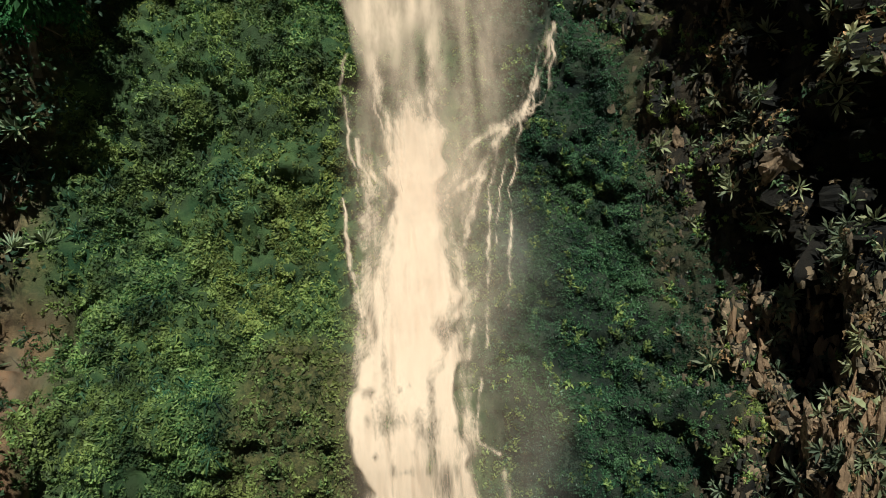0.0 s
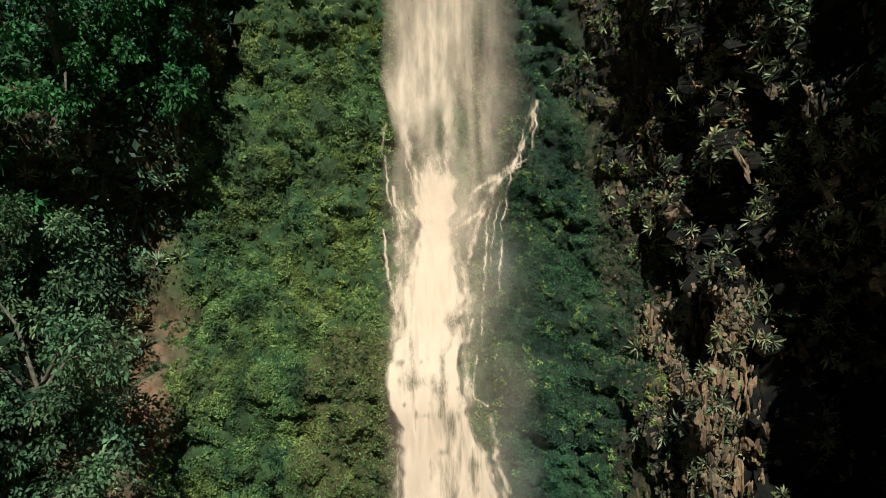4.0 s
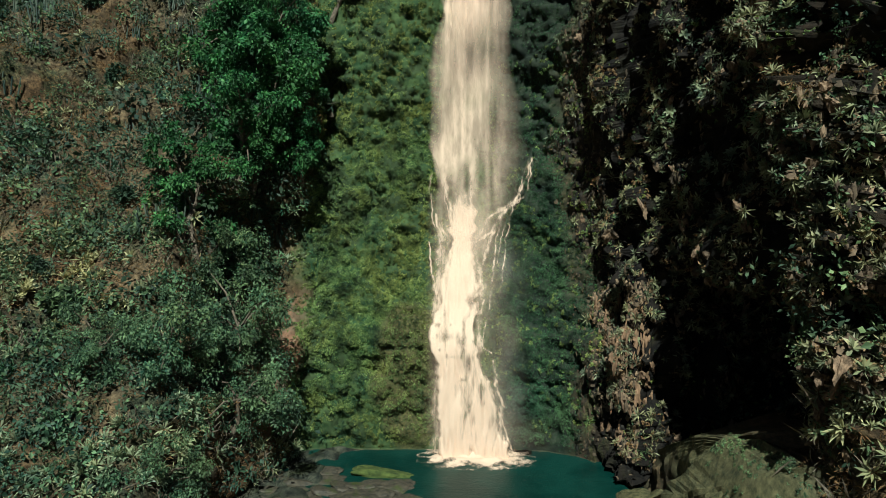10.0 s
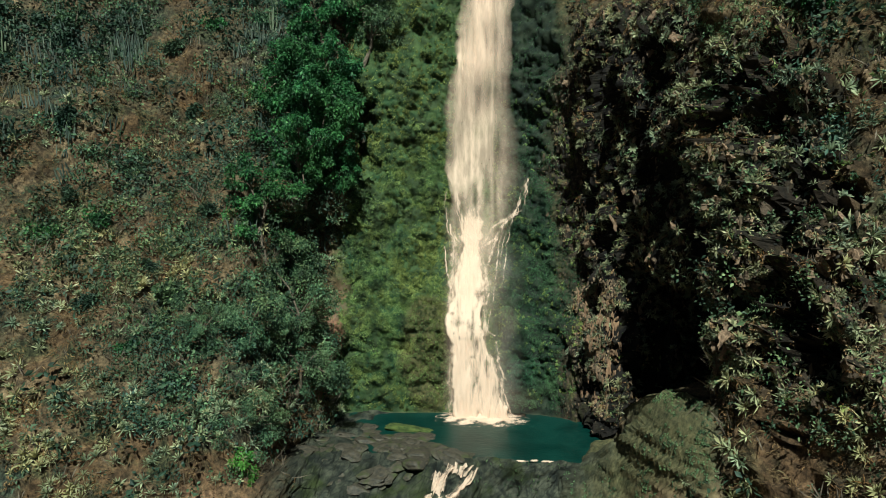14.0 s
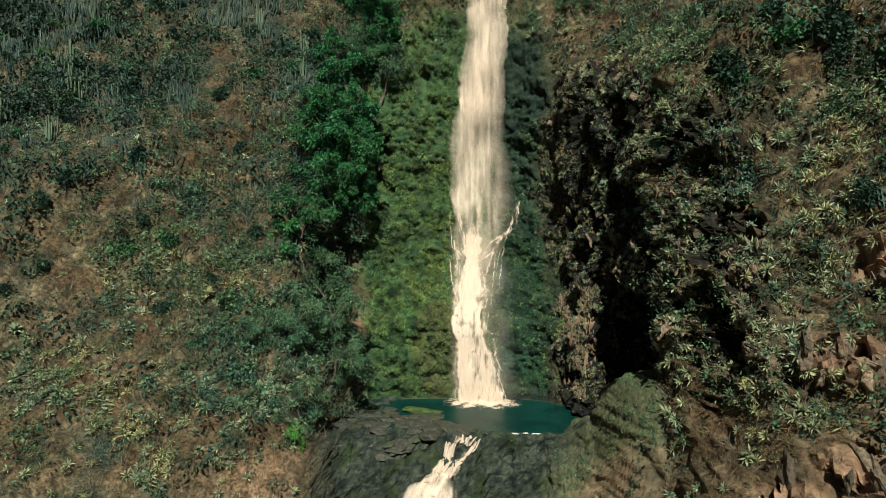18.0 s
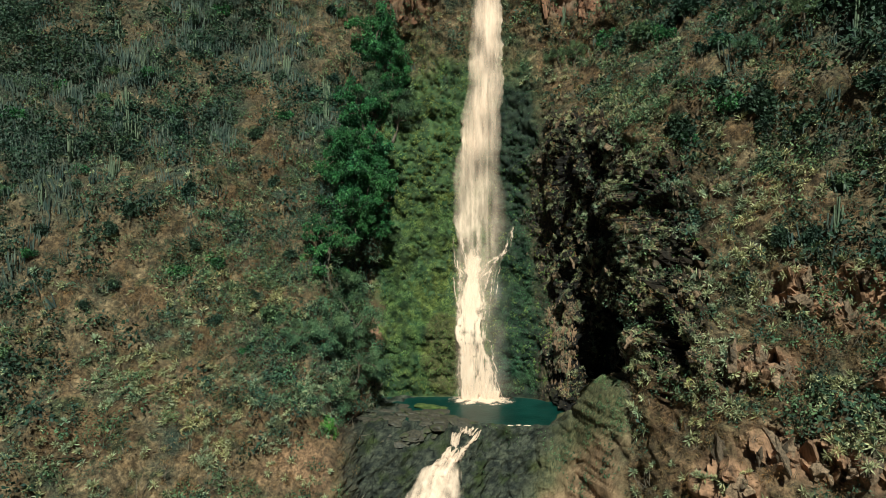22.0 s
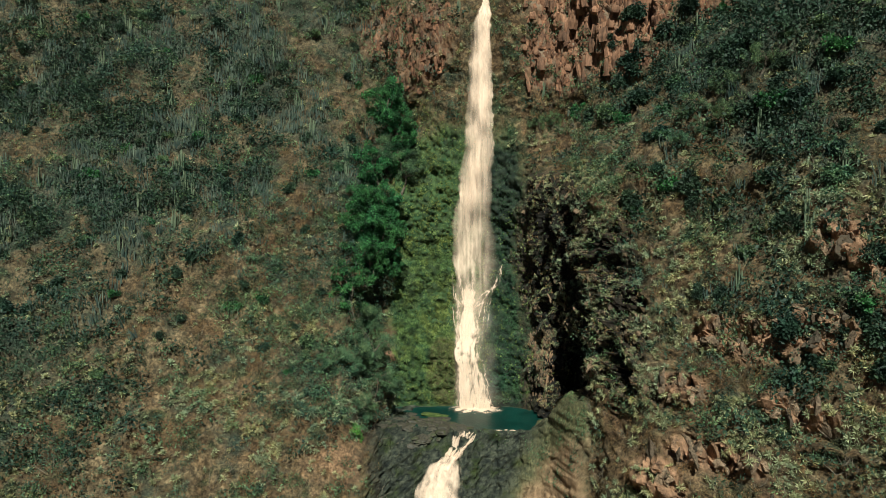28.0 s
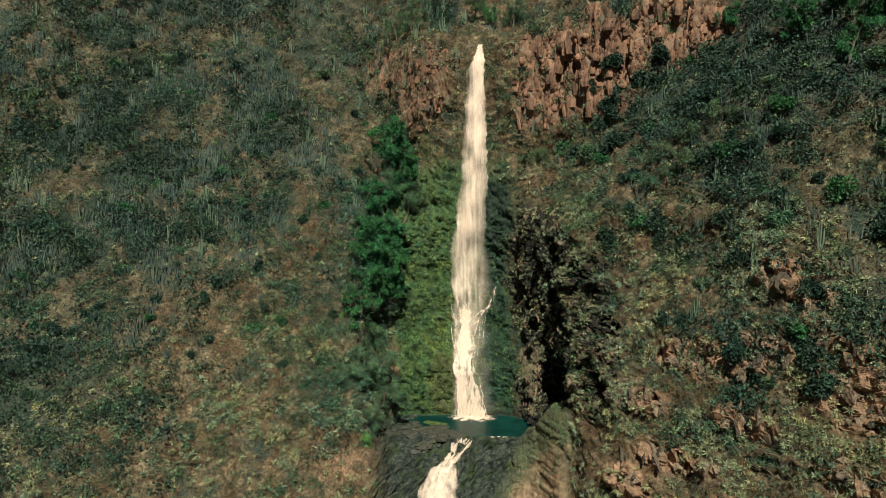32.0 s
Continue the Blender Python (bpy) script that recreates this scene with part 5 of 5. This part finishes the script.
strew("brown_moss", [tuft(653 + k, 10, 0.14, 0.25, 0.8, 0.4) for k in range(3)], cells(M_block) * (CZ > 0.2) + 0.03 * W_MOSS * (CX < 0), 3200, 58, 0.5, 1.2, L_FINE, "fine brown-green moss on a smooth rock bulge", "moss", 0.0)
strew("fern_clumps", [tuft(660 + k, 30, 0.5, 0.045, 0.8, 0.7) for k in range(3)], W_MOSS * patch(3, 102) ** 2 * (CX < -6) + 0.5 * cells(M_red) * near_, 240, 42, 0.5, 1.2, L_WALL, "arching green ferns on the wet cliff", "ferns", 0.25)
strew("wall_leaves", [tuft(670 + k, 14, 0.26, 0.25, 0.7, 0.4) for k in range(3)], cells(M_col) * (0.06 + CLUMP) * (CZ > 1) * (CZ < 34), 2600, 43, 0.3, 0.85, L_OLIVE, "small dark leaves clinging to the basalt", "leaves", 0.05)

strew("wall_moss", [tuft(658 + k, 11, 0.17, 0.18, 0.75, 0.7) for k in range(3)], W_MOSS * (0.25 + patch(1.1, 116)) * sstep(1.2, 2.0, CX) * (1 - sstep(5.5, 7.5, CX)) * (CZ > 0.5) * (1 - sstep(14, 20, CZ)), 6500, 59, 0.4, 1.05, L_WALL, "dripping green moss beside the fall", "moss", 0.0)
strew("moss_cushions", [tuft(657 + k, 22, 0.2, 0.2, 0.9, 0.6) for k in range(3)], (W_MOSS * (CX > 1.5) + 1.6 * cells(M_col) * (1 - 0.9 * cells(M_knob))) * patch(0.9, 115) ** 2 * (CZ > 1) * (CZ < 28), 1900, 56, 0.4, 1.2, L_MOSS, "yellow-green moss cushions on dripping rock", "moss", -0.1)
W_KNOB = cells(np.maximum(M_knob, 0.6 * M_edge)) * (CZ > 7) * (CZ < 33) * (0.1 + CLUMP)
pos, nrm, rng = scatter(W_KNOB, 190, 44)
for p, n_, s_, t_ in zip(pos, nrm, 0.32 + 0.28 * rng.random(190) ** 2, rng.uniform(0, 360, 190)):
    ax = unit(n_ * 0.5 + np.array([-0.1, -0.55, 0.35]))
    o = tagged(new("succulent"), "pale succulent rosette hanging from the dark overhang", "succulent", "succulents on the overhang")
    o.matrix_world = frame_at(p + n_ * 0.12, ax, s_, t_)
    for leaf_ in SUCC[int(t_) % 3]:
        part("leaf", leaf_, o)
chunk_m = Mat("hanging_rock", 0.9)
chunk_m.color(chunk_m.mix(chunk_m.t.nodes.new("ShaderNodeObjectInfo").outputs["Random"], chunk_m.ramp(chunk_m.noise(3, 5), (0.3, (0.014, 0.013, 0.011)), (0.7, (0.085, 0.066, 0.046))), chunk_m.ramp(chunk_m.noise(5, 6, 0.7), (0.35, (0.06, 0.042, 0.028)), (0.7, (0.40, 0.275, 0.175))))).bump(chunk_m.noise(16), 0.7, 0.04)


def chunk(seed, subs=2):
    """A broken, angular shard of hanging rock."""
    rng = np.random.default_rng(seed)
    bm = bmesh.new()
    bmesh.ops.create_icosphere(bm, subdivisions=subs, radius=1)
    co = np.array([v.co for v in bm.verts])
    for _ in range(7):
        d = unit(rng.normal(size=3))
        co -= np.maximum(co @ d - rng.uniform(0.25, 0.7), 0)[:, None] * d
    co *= (1 + 0.55 * fbm(co[:, 0] * 1.7 + seed, co[:, 1] * 1.7, co[:, 2] * 1.7, 3, seed))[:, None]
    for v, q in zip(bm.verts, co):
        v.co = q
    me = bpy.data.meshes.new("hanging_rock")
    bm.to_mesh(me)
    bm.free()
    me.materials.append(chunk_m.m)
    return me


CHUNKS = [chunk(800 + k, 3) for k in range(8)]
W_HANG = cells(M_knob + 0.4 * M_col) * (CZ > 1.5) * (CZ < 33) * (CLUMP + 0.03)
pos, nrm, rng = scatter(W_HANG, 300, 48)
for i, (p, n_) in enumerate(zip(pos, nrm)):
    a, b = 0.10 + 0.24 * rng.random() ** 2, rng.uniform(1.2, 3.0)
    o = part("hanging_rock", CHUNKS[i % 8], SETTING["cliff_wall"])
    o.matrix_world = pose(*(p + n_ * (0.4 * a + 0.12)), rng.uniform(-35, 35), rng.uniform(-35, 35), rng.uniform(0, 360)) @ Matrix.Diagonal((a * 1.3, a * 0.8, a * b, 1))
SHARDS = []
for k in range(4):
    me = chunk(820 + k, 1)
    c_ = np.array([v.co for v in me.vertices]) * np.array([1.0, 0.8, 2.0])
    f_ = np.array([tuple(p_.vertices) + (p_.vertices[2],) for p_ in me.polygons])
    SHARDS.append((c_, f_))


def strew_shards(weight, n, seed, lo, hi, label, mat=None):
    pos, nrm, rng = scatter(weight, n, seed)
    co, fa, k = [], [], 0
    for i in range(n):
        c_, f_ = SHARDS[i % 4]
        co.append(c_ * rng.uniform(lo, hi) * np.array([1, 1, rng.uniform(0.6, 1.3)]) + pos[i]), fa.append(f_[:, :3] + k)
        k += len(c_)
    me = mesh_np("basalt_shards", np.concatenate(co), np.concatenate(fa), (mat or shard_m).m, False)
    tagged(new("basalt_shards", me), label, "rocks", kind="stuff")


shard_m = Mat("shard_rock", 0.85)
isl = shard_m.geo.outputs["Random Per Island"]
shard_m.color(shard_m.mix(shard_m.ramp(isl, (0.45, (0, 0, 0)), (0.6, (1, 1, 1))), shard_m.mix(isl, (0.012, 0.013, 0.012), (0.055, 0.05, 0.038)), shard_m.mix(shard_m.noise(2.0, 3), (0.04, 0.034, 0.024), (0.16, 0.115, 0.075)))).bump(shard_m.noise(16), 0.7, 0.04)
strew_shards(cells(M_col * (1 - 0.9 * M_knob)) * (CZ > 0.5) * (CZ < 33) * (0.35 + CLUMP), 4600, 51, 0.05, 0.15, "broken brown basalt blocks on the cliff")
tan_m = Mat("tan_shard", 0.9)
tan_m.color(tan_m.mix(tan_m.geo.outputs["Random Per Island"], tan_m.ramp(tan_m.noise(5, 5), (0.3, (0.02, 0.018, 0.014)), (0.7, (0.10, 0.078, 0.054))), tan_m.ramp(tan_m.noise(4, 5), (0.3, (0.12, 0.086, 0.057)), (0.7, (0.40, 0.285, 0.18))))).bump(tan_m.noise(16), 0.7, 0.04)
strew_shards(cells(M_edge) * CLUMP, 1400, 68, 0.06, 0.2, "tan broken blocks hanging in dark clefts", tan_m)
strew("cleft_leaves", [tuft(698 + k, 9, 0.3, 0.16, 0.6, 0.4) for k in range(3)], cells(M_edge) * CLUMP, 900, 69, 0.5, 1.3, L_SUCC, "pale leaf tufts hanging in dark clefts", "leaves", 0.1)
strew("dead_leaves", [tuft(690 + k, 7, 0.22, 0.3, 0.5, 0.5) for k in range(4)], W_HANG + 0.5 * cells(M_edge) * CLUMP, 5200, 49, 0.3, 0.85, L_DRY, "dry tan leaves hanging from the overhang", "leaves", 0.1, 0.2)
strew("hanging_ferns", [tuft(695 + k, 9, 0.28, 0.2, 0.6, 0.4) for k in range(3)], W_HANG + 0.5 * cells(M_edge) * CLUMP, 2000, 50, 0.25, 0.75, L_SUCC, "pale leaves hanging from the dark overhang", "leaves", 0.1)
strew("hanging_rosettes", [spikes(540 + k, 14) for k in range(4)], W_HANG + 0.5 * cells(M_knob + M_edge) * (CZ > 6) * (CZ < 33) * (CLUMP + 0.04), 1500, 70, 0.26, 0.55, L_SUCC, "pale succulent rosettes crowding the dark overhang", "succulents", 0.25, 0.2)
W_EDGE = cells(up * sstep(12.35, 12.7, GU) * (1 - sstep(14.5, 17.0, GU))) * (CZ > 6) * (CZ < 36)
strew("brink_scrub", [bushlet(680 + k, 60, 0.2, 0.3) for k in range(3)], W_EDGE * (1 - 0.8 * cells(M_edge)), 240, 45, 0.4, 0.9, L_OLIVE, "low bushes along the brink of the overhang", "bushes", 0.5)


# ---- columnar cacti ----
cactus_m = Mat("cactus_skin", 0.7)
cactus_m.color(cactus_m.ramp(cactus_m.noise(2, 3), (0.3, (0.07, 0.10, 0.06)), (0.7, (0.16, 0.19, 0.12))))


def cactus_stems(seed, n):
    rng = np.random.default_rng(seed)
    out = []
    for k in range(n):
        a, r, h = rng.uniform(0, 6.28), 0.35 * math.sqrt(k / n), rng.uniform(1.4, 3.0)
        x, y = math.cos(a) * r, math.sin(a) * r
        out.append(tube([(x * 0.4, y * 0.4, -0.2), (x * 1.4, y * 1.4, h * 0.35), (x * 1.7, y * 1.7, h * 0.9), (x * 1.72, y * 1.72, h)], 0.10, 0.06, 7))
    return [mesh_np("stem", c_, f_, cactus_m.m) for c_, f_ in out]


CACTI = [cactus_stems(700 + k, 6 + k) for k in range(3)]
pos, nrm, rng = scatter(W_SLOPE * (CZ > 16) * (0.2 + patch(10, 106)) * (0.3 + LUSH) * np.where(CX < 0, 1.0, 0.5), 190, 46)
for p, s_, t_ in zip(pos, rng.uniform(0.6, 1.15, 190), rng.uniform(0, 360, 190)):
    o = tagged(new("cactus"), "grey-green columnar cactus standing in dry scrub", "cactus", "cacti on the slopes")
    o.matrix_world = pose(*p, 0, 0, t_) @ Matrix.Diagonal((s_, s_, s_, 1))
    for me_ in CACTI[int(t_) % 3]:
        part("stem", me_, o)


# ---- columns of the upper cliffs ----
column_m = Mat("column_rock", 0.9)
ob_r = column_m.t.nodes.new("ShaderNodeObjectInfo").outputs["Random"]
column_m.color(column_m.mix(ob_r, column_m.ramp(column_m.noise(1.5, 5, 0.65, (1.3, 1.3, 0.4)), (0.35, (0.03, 0.02, 0.016)), (0.7, (0.24, 0.13, 0.078))), column_m.ramp(column_m.noise(2.2, 5, 0.65, (1.3, 1.3, 0.4)), (0.3, (0.09, 0.048, 0.03)), (0.7, (0.48, 0.255, 0.15))))).bump(column_m.noise(9, 5, 0.7), 0.8, 0.08)


def column(seed):
    """An uneven basalt prism with a broken, slanting head."""
    rng = np.random.default_rng(seed)
    k = 6
    ang = np.sort((np.arange(k) + rng.uniform(-0.3, 0.3, k)) * 2 * np.pi / k)
    r = rng.uniform(0.8, 1.15, k)
    co, fa = [], []
    tilt = rng.normal(0, 0.12, 2)
    for lev, (z, grow) in enumerate(((0, 0.9), (0.35, 1.05), (0.7, 0.95), (1.0, 0.78))):
        for a, q in zip(ang, r):
            g_ = grow * rng.uniform(0.92, 1.08)
            x, y = np.cos(a) * q * g_, np.sin(a) * q * g_
            co.append((x, y, z + (tilt[0] * x + tilt[1] * y if lev == 3 else 0)))
    for lev in range(3):
        for i in range(k):
            j = (i + 1) % k
            fa.append((lev * k + i, lev * k + j, lev * k + k + j, lev * k + k + i))
    fa += [tuple(range(3 * k, 4 * k)), tuple(range(k - 1, -1, -1))]
    me = bpy.data.meshes.new("column")
    me.from_pydata(co, [], fa)
    me.materials.append(column_m.m)
    return me


COLUMNS = [column(900 + k) for k in range(7)]
for weight, n, seed, owner, tall in (
    (cells(M_cliff) * (CX > 8) * (CZ > 43), 290, 61, "hillside_east", 3.4),
    (cells(M_cliff) * (CX < -4) * (CX > -18) * (CZ > 46), 50, 62, "cliff_wall", 1.2),
    (cells(M_crag) * (CX > 15) * (CZ > 0) * (CZ < 30), 210, 63, "hillside_east", 1.5),
):
    pos, nrm, rng = scatter(weight, n, seed)
    for i, (p, n_) in enumerate(zip(pos, nrm)):
        h, w = tall * rng.uniform(0.2, 0.85), rng.uniform(0.3, 0.95) * (1.0 if tall > 3 else 0.6)
        o = part("column", COLUMNS[i % 7], SETTING[owner]) if tall > 3 else part("rock", CHUNKS[i % 8], SETTING[owner])
        if tall > 3:
            o.matrix_world = pose(p[0], p[1] + rng.uniform(-0.5, 0.9), p[2] - h * 0.6, rng.uniform(-12, 4), rng.uniform(-9, 9), rng.uniform(0, 360)) @ Matrix.Diagonal((w, w * rng.uniform(0.6, 1.0), h, 1))
        else:
            o.matrix_world = pose(*p, rng.uniform(-20, 20), rng.uniform(-20, 20), rng.uniform(0, 360)) @ Matrix.Diagonal((w * 1.5, w * 1.2, h * 1.0, 1))

rust_m = Mat("rust_shard", 0.9)
isr = rust_m.geo.outputs["Random Per Island"]
rust_m.color(rust_m.mix(isr, rust_m.ramp(rust_m.noise(3, 4), (0.3, (0.018, 0.012, 0.01)), (0.7, (0.13, 0.066, 0.04))), rust_m.ramp(rust_m.noise(2, 4), (0.3, (0.08, 0.04, 0.024)), (0.7, (0.36, 0.18, 0.10))))).bump(rust_m.noise(10), 0.7, 0.05)
strew_shards(cells(M_cliff) * (CZ > 40) * (0.3 + patch(2, 122)), 2600, 67, 0.12, 0.55, "broken rusty basalt columns on the upper cliff", rust_m)
strew("cliff_scrub", [bushlet(625 + k, 50, 0.25, 0.28) for k in range(3)], cells(M_cliff) * patch(4, 120) ** 2 + 0.15 * cells(M_cliff), 260, 64, 0.4, 1.1, L_OLIVE, "small bushes rooted in the orange cliff", "bushes", 0.5)

# the hanging pipes beside the cave
pipe_m = Mat("pipe_rock", 0.85)
pipe_m.color(pipe_m.mix(pipe_m.t.nodes.new("ShaderNodeObjectInfo").outputs["Random"], pipe_m.ramp(pipe_m.noise(3, 5, 0.65, (1, 1, 0.4)), (0.3, (0.05, 0.034, 0.022)), (0.7, (0.24, 0.155, 0.095))), pipe_m.ramp(pipe_m.noise(3, 5, 0.65, (1, 1, 0.4)), (0.3, (0.12, 0.078, 0.048)), (0.7, (0.44, 0.28, 0.165))))).bump(pipe_m.noise(12, 5, 0.7), 0.7, 0.05)
PIPES = [chunk(920 + k, 3) for k in range(6)]
for me_ in PIPES:
    me_.materials[0] = pipe_m.m
pos, nrm, rng = scatter(cells(M_knob * (GU < 11.3)) * (CZ > 2.2) * (CZ < 11) * (CX > 8.2) * (0.15 + patch(1.2, 121)), 190, 65)
for i, (p, n_) in enumerate(zip(pos, nrm)):
    h, w = rng.uniform(0.18, 0.6), rng.uniform(0.06, 0.17)
    o = part("hanging_rock", PIPES[i % 6], SETTING["cliff_wall"])
    o.matrix_world = pose(*(p + n_ * 0.1 + np.array([0, -0.12, 0])), rng.uniform(-9, 9), rng.uniform(-10, 10), rng.uniform(0, 360)) @ Matrix.Diagonal((w * 1.2, w, h, 1))

strew_shards(cells(M_knob * (GU < 11.4)) * (CZ > 1.5) * (CZ < 12) * (CX > 7.5) * (0.05 + CLUMP), 2200, 71, 0.05, 0.16, "tan hanging basalt blocks beside the cave", tan_m)
strew("ridge_moss", [tuft(697 + k, 12, 0.2, 0.2, 0.8, 0.5) for k in range(3)], cells(M_low * (GP == 0)) * (0.1 + patch(1.3, 140) ** 2) * sstep(-3, 6, CX) * (CZ > -4) * patch(2.5, 141), 900, 66, 0.3, 0.8, L_OLIVE, "green moss on the wet rock ridge", "moss", 0.1)
